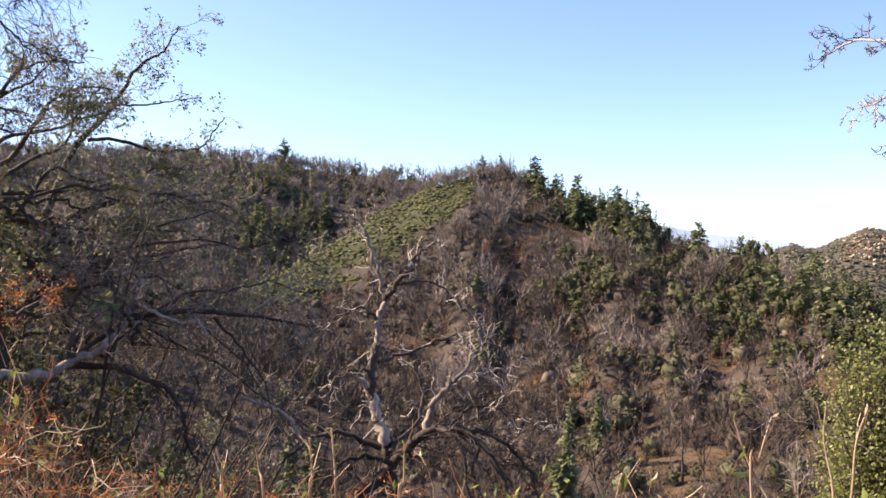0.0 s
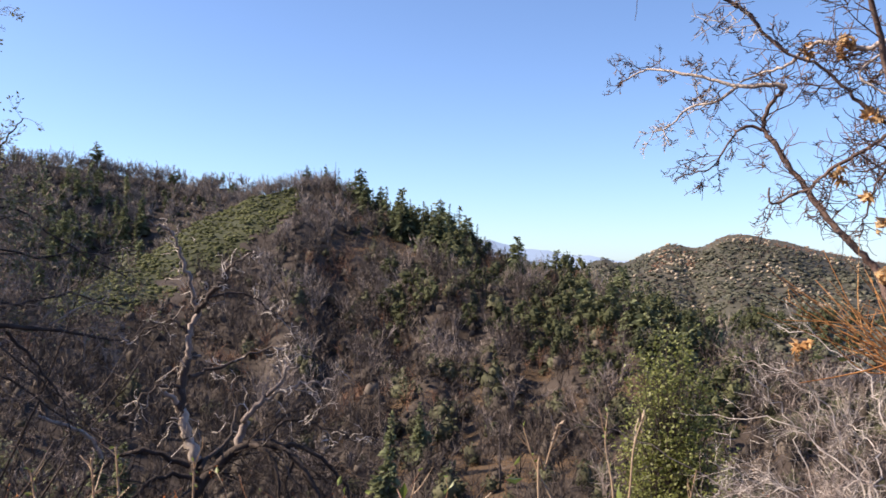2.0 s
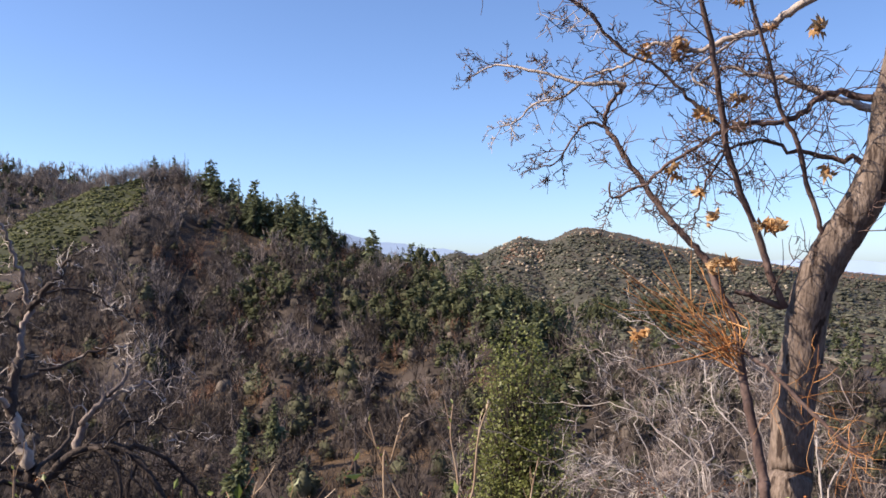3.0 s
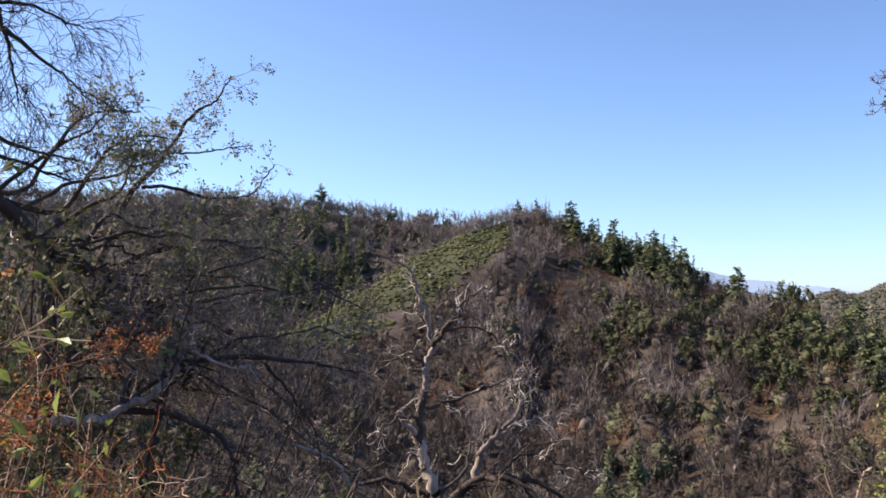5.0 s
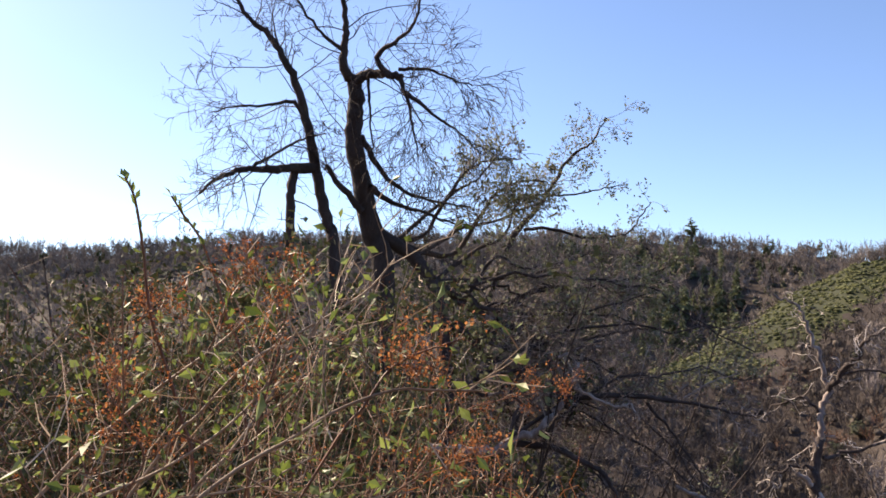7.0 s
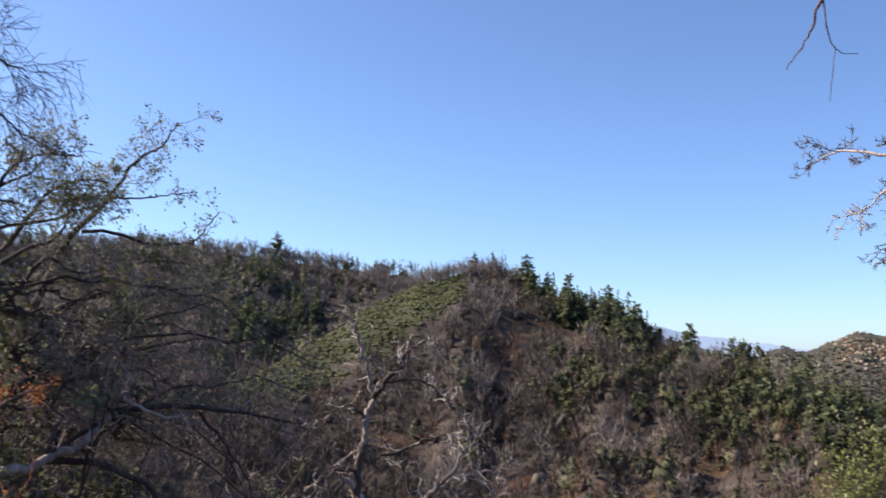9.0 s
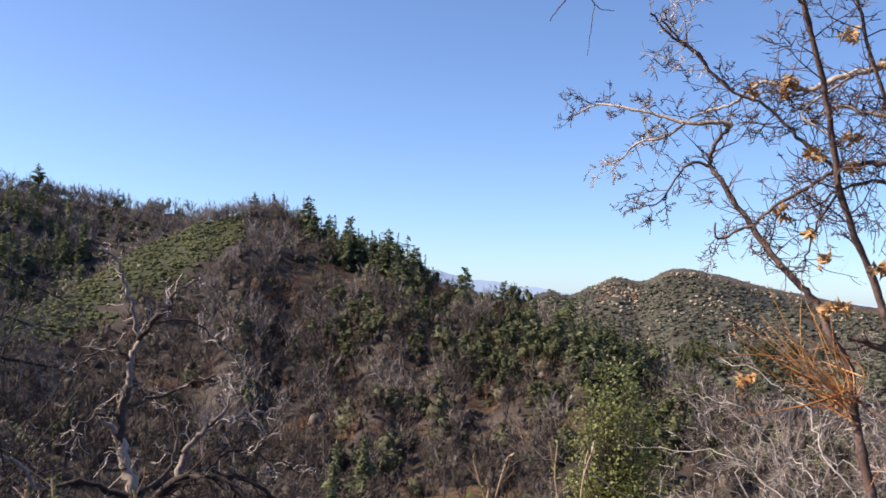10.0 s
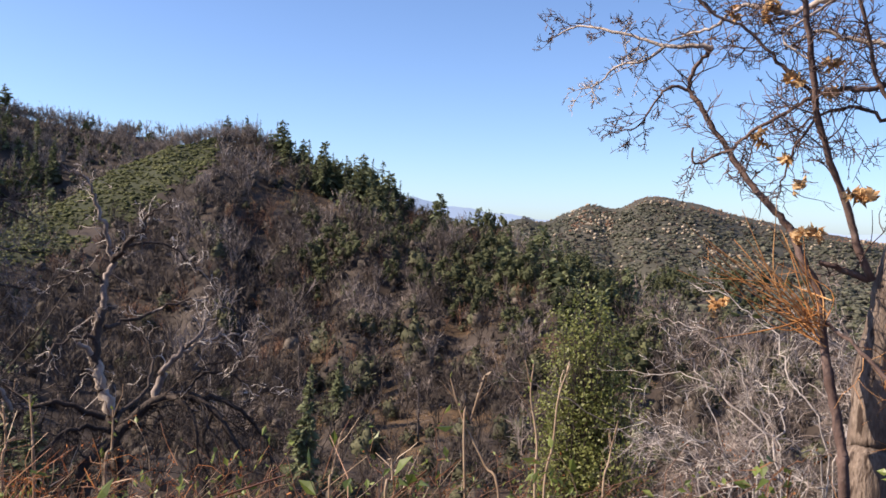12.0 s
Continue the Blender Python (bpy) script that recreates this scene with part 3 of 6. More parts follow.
for name, label, mat, chosen, models, grow in (
    ("bare_brush", "leafless brown brush covering the hill across the canyon", M_BRUSH, far_bare & under, BARE, 0.8),
    ("brush_mounds", "dense brown winter scrub mounded over the hill across the canyon", M_MOUND, far_bare & mound, MOUNDS, 1.45),
    ("lower_brush_mounds", "dense brown winter scrub low on the canyon side", M_MOUND, near_bare & mound, LEAFY_FINE, 1.5),
    ("bare_trees", "leafless brown scrub oaks on the hill across the canyon", M_BRUSH, far_bare & tall_one & (w > -0.75) & ~pale, TREES, 1.9),
    ("grey_bare_trees", "leafless ash-grey saplings on the hill across the canyon", M_BRUSH_GREY, far_bare & tall_one & pale, TREES, 2.0),
    ("russet_brush", "rust-brown dry brush near the top of the hill", M_BRUSH_RED, far_bare & tall_one & (w <= -0.75), TREES, 1.3),
    ("lower_brush", "brown leafless thicket low on the canyon side", M_BRUSH, near_bare & under, BARE_FINE, 0.8),
    ("lower_bare_trees", "brown leafless trees low on the canyon side", M_BRUSH, near_bare & tall_one & (w <= 0.9), TREES_FINE, 1.9),
    ("lower_grey_trees", "pale leafless saplings low on the canyon side", M_BRUSH_GREY, near_bare & tall_one & (w > 0.9), TREES_FINE, 1.9),
):
    scatter(name, label, "brush", mat, models, p[chosen], s[chosen] * grow, 0.95)
thin2 = own.random(len(az))
leafy = ((gr > 0.5) | ((lu > 0.5) & (u < 0.42 - 0.3 * (rough(p[:, 0], p[:, 1], 35, 41) > 0))) | (grassy & (u < 0.4)) | (u < 0.05)) & ~glade
scatter("green_chaparral", "low yellow-green chaparral on the hill's flank", "shrubs", M_CHAPARRAL, LEAFY_SMALL, p[gr > 0.5], s[gr > 0.5] * 0.7, 0.5)
scatter("olive_scrub", "olive-green evergreen scrub on the lower spur", "shrubs", M_OLIVE, LEAFY, p[leafy & (gr < 0.5) & (thin2 < 0.66)], s[leafy & (gr < 0.5) & (thin2 < 0.66)] * 1.4, 1.0)
az, r, p, own = spots(4400, -2, 12.5, 230, 390, 2)
k = on_mid(az, r) & (greenness(az, height_angle(p), p) > 0.5)
scatter("low_chaparral", "dense low green chaparral on the hill's flank", "shrubs", M_CHAPARRAL, LEAFY_SMALL, p[k], own.uniform(1.6, 3.2, len(az))[k], 0.38)
az, r, p, own = spots(9000, -34, -4, 95, 230, 3)
k = (height_angle(p) < -5.5) & (rough(p[:, 0], p[:, 1], 30, 23) > -0.2)
scatter("dry_grass", "tan dry grass and low scrub in the canyon", "grass", M_GRASS, TUFT, p[k], own.uniform(0.8, 2.0, len(az))[k], 0.8)
az, r, p, own = spots(3600, -10, -3.5, 250, 345, 4)
e = height_angle(p)
k = (az > -9.6) & (az < -3.8) & (e > 0.7) & (e < 2.0)
scatter("orange_grass", "orange dry grass below the ridge pines", "grass", M_GRASS, TUFT, p[k], own.uniform(1.5, 2.6, len(az))[k], 0.6)

az, r, p, own = spots(5200, 3, 60, 225, 530, 5)
ec, rc = crest_mid(az)
k = (r > rc + 5) & (height_angle(p) > ec - 1.2)
az, p, r = az[k], p[k], r[k]
s = own.uniform(2.6, 5.0, len(az))
w = rough(p[:, 0], p[:, 1], 90, 25) + own.normal(size=len(az)) * 0.5
scatter("ridge_brush", "leafless brown oak scrub on the back ridge", "brush", M_RIDGE, TREES_FAR, p[w < 0.45], s[w < 0.45] * 1.75, 1.05)
scatter("ridge_grey_brush", "grey leafless trees along the back ridge", "brush", M_BRUSH_GREY, TREES_FAR, p[(w >= 0.45) & (w < 0.65)], s[(w >= 0.45) & (w < 0.65)] * 1.6, 1.1)
scatter("ridge_scrub", "olive evergreen scrub on the back ridge", "shrubs", M_OLIVE, LEAFY_LIGHT, p[w >= 0.65], s[w >= 0.65] * 1.4, 1.1)
az, r, p, own = spots(1500, -4, 60, 480, 524, 6)
k = own.random(len(az)) < 0.75
scatter("skyline_trees", "leafless brown oaks crowding the skyline", "trees", M_RIDGE, TREES_FAR, p[k], own.uniform(6, 11, len(az))[k], 1.0)
scatter("skyline_saplings", "leafless grey saplings on the skyline", "trees", M_BRUSH_GREY, TREES_FAR, p[~k], own.uniform(5, 9, len(az))[~k], 1.0)
az, r, p, own = spots(800, -4, 60, 455, 522, 17)
scatter("crest_brush", "low brown winter scrub under the skyline trees", "brush", M_RIDGE, MOUNDS, p, own.uniform(3, 6.5, len(az)), 0.9)
az, r, p, own = spots(420, -9, 4, 360, 386, 16)
k = np.abs(r - crest_mid(az)[1]) < 12
scatter("hilltop_saplings", "leafless grey saplings on the hilltop", "trees", M_BRUSH_GREY, TREES, p[k], own.uniform(4, 8.5, len(az))[k], 1.0)

az, r, p, own = spots(15000, -60, -12, 300, 915, 7)
k = height_angle(p) > crest_mid(az)[0] - 1.5
az, p, r = az[k], p[k], r[k]
s = own.uniform(2.0, 5.0, len(az)) * np.where(height_angle(p) > crest_rocky(az)[0] - 0.35, 0.6, 1.0)
w = own.random(len(az)) - 0.25 * (rough(p[:, 0], p[:, 1], 120, 33) > 0)
top = ((height_angle(p) > crest_rocky(az)[0] - 0.4) & (az < -27)) | ((height_angle(p) > crest_rocky(az)[0] - 1.3) & (az > -26.4) & (az < -23.6) & (own.random(len(az)) < 0.55))
scatter("far_scrub", "green scrub on the rocky hill, greyed with distance haze", "shrubs", M_HAZE_SCRUB, LEAFY_LIGHT, p[(w < 0.56) & ~top], s[(w < 0.56) & ~top] * 2.2, 0.38)
scatter("far_brush", "grey-brown brush on the rocky hill", "brush", M_MOUND, LEAFY_LIGHT, p[(w >= 0.56) & ~top], s[(w >= 0.56) & ~top] * 1.2, 0.6)
scatter("summit_brush", "red-brown dry brush over the rocky summit", "brush", M_BRUSH_RED, LEAFY_LIGHT, p[top], s[top] * 1.2, 0.5)


def boulder(seed):
    bm = bmesh.new()
    bmesh.ops.create_icosphere(bm, subdivisions=1, radius=0.5)
    for q in bm.verts:
        q.co *= 1 + 0.35 * noise.noise(q.co * 2.2 + Vector((seed * 7.1, 0, 0)))
        q.co.z *= 0.75
    v = np.array([q.co[:] for q in bm.verts])
    f = np.array([[q.index for q in face.verts] for face in bm.faces])
    bm.free()
    return v, f


az, r, p, own = spots(3000, -42, -19.5, 560, 905, 8)
e = height_angle(p)
lots = 0.9 * rough(p[:, 0], p[:, 1], 75, 26) + 1.0 * np.exp(-((az + 25.2) / 1.5) ** 2) * (e > -0.6) + 0.4 * np.exp(-((az + 31) / 4) ** 2) * (e > -2)
k = (lots + own.normal(size=len(az)) * 0.3 > 0.72) & (e > -4)
scatter("granite_boulders", "pale granite boulders strewn over the rocky hill", "boulders", M_ROCK, [boulder(q) for q in range(5)], p[k] + (0, 0, 0.9), own.uniform(1.3, 3.6, len(az))[k] * np.clip(own.random(len(az))[k] + 0.4, 0.5, 1.2), 0.9)


# ---------------------------------------------------------------- trees across the canyon
def conifer_mesh(seed, tiers=15, wide=0.2, ragged=0.25, droop=0.25, bare_foot=0.12, fingers=5, blunt=0.75, per=7):
    """A unit-high fir: trunk, and crown of boughs that each carry a fan of needle sprays."""
    own = np.random.default_rng(seed)
    t = Geo()
    ring = np.linspace(0, 6.28, 5, endpoint=False)
    v = np.concatenate([np.stack([np.cos(ring) * q, np.sin(ring) * q, np.full(5, h)], -1) for q, h in ((0.018, -0.03), (0.013, 0.4), (0.002, 0.99))])
    t.add(v, [[5 * a + k, 5 * a + (k + 1) % 5, 5 * a + 5 + (k + 1) % 5, 5 * a + 5 + k] for a in range(2) for k in range(5)])
    c = Geo()
    one_side = own.uniform(0, 6.28)
    for q in range(tiers):
        h0 = bare_foot + (0.97 - bare_foot) * (q + own.uniform(-0.35, 0.35)) / (tiers - 1)
        reach = wide * max(1.02 - h0, 0.02) ** blunt * own.uniform(1 - ragged, 1 + ragged * 0.5) + 0.012
        for b in range(own.integers(per - 2, per + 2)):
            a = own.uniform(0, 6.28)
            ln = reach * own.uniform(0.55, 1.2) * (1 + 0.25 * ragged * math.cos(a - one_side))
            root = np.array([0, 0, min(max(h0 + own.normal() * 0.025, bare_foot * 0.8), 0.975)])
            fall = -droop * (1.0 - 1.1 * h0) + own.normal() * 0.2
            for m in range(fingers):
                s0 = (0.0, 0.15, 0.3, 0.45, 0.6, 0.1, 0.25, 0.4, 0.55)[m % 9]
                swing = 0.0 if m == 0 else (0.75 if m % 2 else -0.75) * own.uniform(0.6, 1.2)
                aa = a + swing
                d = np.array([math.cos(a), math.sin(a), fall])
                way = np.array([math.cos(aa), math.sin(aa), fall - 0.12 + own.normal() * 0.3])
                at = root + d * ln * s0
                length = ln * (1.0 if m == 0 else own.uniform(0.4, 0.62))
                side = np.cross(way, (0, 0, 1.0)) * (0.15 if m == 0 else 0.26) * length
                side = side + np.array((0, 0, own.normal() * 0.16 * length))
                mid = at + way * length * 0.45 + (0, 0, -0.03 * length)
                c.add([at, mid - side, at + way * length, mid + side], [[0, 1, 2, 3]])
    for _ in range(5):
        p0 = np.array([own.normal() * 0.004, own.normal() * 0.004, own.uniform(0.93, 0.97)])
        d = own.normal(size=3) * 0.008
        c.add([p0 - d, p0 + (0, 0, 0.04) + d[::-1], p0 + d], [[0, 1, 2]])
    return t.mesh("trunk", M_SNAG, True), c.mesh("crown", M_NEEDLES)


def oak_mesh(seed, leaves=460):
    """A unit-high evergreen oak: short forked trunk and one broad lumpy crown of leaf clumps with gaps."""
    own = np.random.default_rng(seed)
    t, c = Geo(), Geo()
    lumps = []
    for k in range(8):
        a = 2.4 * k + own.uniform(-0.5, 0.5)
        q = (0.0, 0.2, 0.24, 0.26, 0.22, 0.26, 0.16, 0.1)[k] * own.uniform(0.8, 1.2)
        lumps.append((np.array([np.cos(a) * q, np.sin(a) * q, (0.74, 0.58, 0.45, 0.36, 0.5, 0.62, 0.7, 0.36)[k] * own.uniform(0.9, 1.1)]), own.uniform(0.17, 0.25)))
    ring = np.linspace(0, 6.28, 5, endpoint=False)

    def stalk(a, b, ra, rb):
        v = np.concatenate([np.stack([a[0] + np.cos(ring) * ra, a[1] + np.sin(ring) * ra, np.full(5, a[2])], -1), np.stack([b[0] + np.cos(ring) * rb, b[1] + np.sin(ring) * rb, np.full(5, b[2])], -1)])
        t.add(v, [[k, (k + 1) % 5, 5 + (k + 1) % 5, 5 + k] for k in range(5)])

    crotch = np.array((0.01, 0, 0.15))
    stalk(np.array((0, 0, -0.05)), crotch, 0.03, 0.024)
    for ctr, rad in lumps:
        stalk(crotch, ctr, 0.015, 0.004)
        v, f, d = lumpy_shell(own, ctr, np.array((rad, rad, rad * 0.9)) * 0.7, 6, 5, 8, 2.5, 0.5)
        c.add(v, f)
        for k in own.integers(len(v), size=leaves // 8):
            p, n = ctr + (v[k] - ctr) * own.uniform(1.0, 1.6) + own.normal(size=3) * 0.025, d[k]
            a = unit(np.cross(n + own.normal(size=3) * 0.6, own.normal(size=3)))
            b = unit(np.cross(a, n + own.normal(size=3) * 0.6))
            s = own.uniform(0.014, 0.034)
            c.add([p - a * s, p + b * s * 0.8, p + a * s, p - b * s * 0.8], [[0, 1, 2, 3]])
    return t.mesh("trunk", M_SNAG, True), c.mesh("crown", M_OAKLEAF)


def snag_mesh(seed, boughs=26):
    """A unit-high dead conifer: a bare pole with short broken side branches."""
    own = np.random.default_rng(seed)
    t, c = Geo(), Geo()
    ring = np.linspace(0, 6.28, 5, endpoint=False)
    v = np.concatenate([np.stack([np.cos(ring) * q, np.sin(ring) * q, np.full(5, h)], -1) for q, h in ((0.017, -0.03), (0.012, 0.5), (0.003, 1.0))])
    t.add(v, [[5 * a + k, 5 * a + (k + 1) % 5, 5 * a + 5 + (k + 1) % 5, 5 * a + 5 + k] for a in range(2) for k in range(5)])
    for _ in range(boughs):
        h = own.uniform(0.25, 0.97)
        a = own.uniform(0, 6.28)
        ln = 0.2 * (1.1 - h) * own.uniform(0.5, 1.3) + 0.02
        d = np.array([np.cos(a), np.sin(a), own.uniform(-0.35, 0.3)])
        root = np.array([0, 0, h])
        side = np.cross(d, (0, 0, 1)) * 0.004
        c.add([root - side, root + side, root + d * ln], [[0, 1, 2]])
        for _ in range(3):
            q = root + d * ln * own.uniform(0.3, 0.8)
            e = unit(d + own.normal(size=3) * 0.7) * ln * 0.45
            c.add([q - side * 0.6, q + side * 0.6, q + e], [[0, 1, 2]])
    return t.mesh("trunk", M_SNAG, True), c.mesh("bough_spray", M_BRUSH_GREY)


def tree_thing(name, meshes, names, label, category, group):
    ob = thing(name, (0, 0, -900), label, category, group)
    for me, nm in zip(meshes, names):
        q = new(nm, me)
        q.parent = ob
        if nm != "trunk":
            q["kind"] = "stuff"
    return ob


def plant(models, az, r, tall, seed, lean=2.0, wide=1.0):
    """Stand copies of the models on the land, one at each place."""
    own = np.random.default_rng(seed)
    for k, (a, d, h) in enumerate(zip(az, r, tall)):
        x, y = polar(a, d)
        z = float(ground(x, y))
        ob = models[k % len(models)]
        if "used" in ob:
            ob = copy_thing(ob, Matrix())
        ob["used"] = 1
        w = h * wide * own.uniform(0.85, 1.15)
        ob.matrix_basis = Matrix.Translation((x, y, z - 0.1)) @ Euler((radians(own.normal() * lean), radians(own.normal() * lean), own.uniform(0, 6.28))).to_matrix().to_4x4() @ Matrix.Diagonal((w, w, h, 1))


FIRS = [tree_thing("conifer", conifer_mesh(k, tiers=19 + k % 4, wide=(0.17, 0.24, 0.32)[k % 3], ragged=0.55, droop=(0.55, 0.35, 0.2)[k % 3], bare_foot=0.08 + 0.08 * (k % 2), per=6, blunt=(0.85, 0.7, 0.5)[k % 3]), ("trunk", "crown"), "dark green conifer standing on the wooded hillside", "conifer", "conifers on the hill") for k in range(6)]
FIRS_NEAR = [tree_thing("conifer", conifer_mesh(60 + k, tiers=30, wide=0.15 + 0.02 * k, ragged=0.5, droop=0.4, bare_foot=0.1, fingers=9, per=9), ("trunk", "crown"), "slender green conifer low on the canyon side", "conifer", "conifers low in the canyon") for k in range(3)]
PINES = [tree_thing("pine", conifer_mesh(20 + k, tiers=9, wide=0.27, ragged=0.6, droop=0.0, bare_foot=0.42, blunt=0.55, fingers=7), ("trunk", "crown"), "open-crowned pine on the ridge skyline", "pine", "pines on the ridge") for k in range(3)]
OAKS = [tree_thing("evergreen_oak", oak_mesh(k), ("bough_spray", "crown"), "rounded olive-green evergreen oak on the canyon side", "oak", "oaks on the canyon side") for k in range(5)]
SNAGS = [tree_thing("dead_conifer", snag_mesh(k), ("trunk", "bough_spray"), "bare grey dead conifer among the brush", "dead tree", "dead conifers on the hill") for k in range(4)]

own = np.random.default_rng(99)
# the ridge line of the middle hill
ra = np.array([-4.4, -5.0, -5.75, -6.5, -7.4, -8.2, -9.0, -9.8, -10.6, -11.2, -11.9, -12.4, -13.0, -13.5, -15.6, -16.1, -17.4, -17.9])
rh = np.array([11, 10, 16, 11, 14, 16, 14, 15, 17, 17, 18, 14, 13, 10, 12, 9, 10, 10])
plant(FIRS, ra, crest_mid(ra)[1] - own.uniform(2, 14, len(ra)), rh, 1)
ra = np.array([-2.5, -3.6, -9.9, -12.6])
plant(PINES, ra, crest_mid(ra)[1] - 2, np.array([10.5, 11, 13, 12]), 2)
plant(SNAGS, np.array([-4.15, -8.6, -4.6]), np.array([376, 338, 372]), np.array([13, 11, 8]), 3)
# below the ridge line, the wooded shoulder
ra = own.uniform(-13, -5.2, 24)
rr = crest_mid(ra)[1] - own.uniform(2, 36, 24) * np.clip((-ra - 4) / 5, 0.25, 1)
plant(FIRS, ra, rr, own.uniform(9, 15, 24), 4)
ra = np.array([-6.2, -7.0, -8.0, -8.6, -9.3, -9.9, -10.4, -11.0, -11.5, -12.1, -12.7, -13.6, -14.4, -15.0, -16.6, -17.2])
plant(OAKS, ra, crest_mid(ra)[1] - own.uniform(0, 10, len(ra)), np.array([8, 9, 10, 10, 12, 12, 13, 14, 13, 11, 10, 8, 6.5, 6, 6, 5.5]), 14, wide=0.85)
# the wooded lower spur
ra = own.uniform(-29, -7.5, 66)
rr = crest_mid(ra)[1] * own.uniform(0.66, 1.0, 66)
rr = np.where((ra > -10) & (rr > 0.8 * crest_mid(ra)[1]), rr * 0.75, rr)
plant(OAKS, ra, rr, own.uniform(6, 11, 66), 5)
ra = own.uniform(-26, -19, 16)
plant(FIRS[1:3] + FIRS[4:], ra, crest_mid(ra)[1] * own.uniform(0.78, 1.05, 16), own.uniform(9, 14, 16), 6)
ra = own.uniform(-27, -18.5, 26)
plant(OAKS, ra, crest_mid(ra)[1] * own.uniform(0.76, 1.02, 26), own.uniform(7, 12, 26), 16, wide=0.8)
ra = own.uniform(-50, -24, 50)
plant(FIRS, ra, own.uniform(200, 420, 50), own.uniform(7, 12, 50), 7)
ra = own.uniform(-44, -19, 60)
plant(OAKS + FIRS[:3], ra, own.uniform(290, 560, 60), own.uniform(6, 11, 60), 17)
ra = own.uniform(-34, -20, 90)
plant(OAKS + FIRS[:4], ra, own.uniform(410, 600, 90), own.uniform(6, 12, 90), 18)
# dark firs in the gully behind the green flank, and along the back ridge
ra = own.uniform(7.2, 13.0, 90)
plant(FIRS, ra, own.uniform(320, 500, 90), own.uniform(9, 16, 90), 8)
ra = own.uniform(0, 48, 22)
plant(FIRS, ra, own.uniform(470, 518, 22), own.uniform(7, 11, 22), 9)
ra = own.uniform(-1, 52, 34)
plant(OAKS, ra, own.uniform(460, 518, 34), own.uniform(6, 11, 34), 15, wide=0.8)
plant(PINES, np.array([9.75, 5.2, 2.6, 15, 24, 31]), np.array([512, 515, 515, 500, 500, 505.0]), np.array([18, 10, 10, 13, 14, 15.0]), 10)
# single conifers low on the near side
plant(FIRS_NEAR, np.array([-7.4, 9.5, 15.2, 16.5, 8.2, -9.6]), np.array([102, 70, 62, 66, 84, 140.0]), np.array([16, 18, 20, 18, 15, 10.0]), 11)
plant(SNAGS, np.array([-5.45, -7.2, -14.6, -12.2, 2.0, -3.0, 6.0, -20]), np.array([190, 150, 128, 160, 170, 210, 180, 170.0]), np.array([11, 12, 10, 8, 9, 9, 9, 7.0]), 12)


# ---------------------------------------------------------------- near trees
def rooted(line, sink=0.15, lean=(0.0, 0.0)):
    """The line, carried down to the ground at its start."""
    x, y, z = line[0]
    gz0 = float(ground(x + lean[0], y + lean[1])) - sink
    if gz0 < z - 0.3:
        m = ((x * 2 + x + lean[0]) / 3 + 0.04, (y * 2 + y + lean[1]) / 3, z + (gz0 - z) * 0.45)
        return [(x + lean[0], y + lean[1], gz0), m] + list(line)
    return list(line)


def reaching(line):
    """The line, carried on backwards and down from its start until it meets the ground."""
    a, b = np.array(line[0]), np.array(line[1])
    d, path = unit(a - b), []
    for t in np.arange(0.08, 4.0, 0.08):
        q = a + d * t + (0, 0, -0.5 * t * t)
        path.append(tuple(q))
        if q[2] < float(ground(q[0], q[1])) - 0.04:
            break
    return path[::-1][:: max(1, len(path) // 3)] + list(line)


def limb(tree, line, r0, r1, mat, twig_mat=None, count=0, length=0.4, level=1, name="limb", label="", sides=8, wiggle=0.25, lift=0.03, spread=0.9, tips=None, first=0.2, many=3, crook=0.006, thin=0.3, twig_r=0.016, least=0.0016, lump=0.05, shrink=0.55):
    """A limb through a few points, as a part of its tree, with its twigs as a part of its own."""
    p = spline(line, 5)
    p[1:-1] += rng.normal(size=(len(p) - 2, 3)) * crook
    s = np.linspace(0, 1, len(p))
    radii = (r0 + (r1 - r0) * s ** 0.8) * (1 + lump * rng.normal(size=len(p)))
    g = Geo()
    tube(g, p - np.array(tree.location), radii, sides, lump)
    ob = part(name, g, mat, tree, label)
    if count:
        t = Geo()
        own_tips = [] if tips is None else tips
        twigs(t, p - np.array(tree.location), min(max(r0 * thin, r1), twig_r), min(r1, twig_r * 0.75), count, length, level, wiggle, lift, spread, own_tips, first, 3, shrink, many, 4, least)
        part("twig_spray", t, twig_mat or mat, ob, kind="stuff")
    return ob, p


def petal(geo, at, size):
    a, b = rng.normal(size=3), rng.normal(size=3)
    a, b = a / np.sqrt(a @ a) * size * 0.5, b / np.sqrt(b @ b) * size * 0.5
    geo.add([at - a, at + b, at + a, at - b * 0.6], [[0, 1, 2, 3]])


def foliage(tree, tips, mat, size, per, chance=1.0, name="foliage", label="", levels=(0,), wide=0.5, keep=None, flat=False):
    g = Geo()
    for at, way, level in tips:
        if level not in levels or rng.random() > chance or (keep and not keep(at)):
            continue
        for _ in range(rng.poisson(per)):
            if flat:
                petal(g, at + rng.normal(size=3) * size * 1.2, size * rng.uniform(0.7, 1.3))
                continue
            leaf(g, at + rng.normal(size=3) * size * 0.5, way + rng.normal(size=3) * 0.8, size * rng.uniform(0.6, 1.25), wide)
    if g.v:
        part(name, g, mat, tree, label, smooth=False, kind="stuff")


# --- the dead tree straight ahead
base = [(-0.54, 7.89, -1.52)][0]
dead_tree = thing("dead_tree", (base[0], base[1], float(ground(base[0], base[1]))), "dead leafless oak with bleached trunk and tangled twigs", "dead tree")
D = dict(least=0.0045, twig_r=0.012, twig_mat=M_SILVER, wiggle=0.45, lift=0.02, spread=1.0, many=1, crook=0.014)
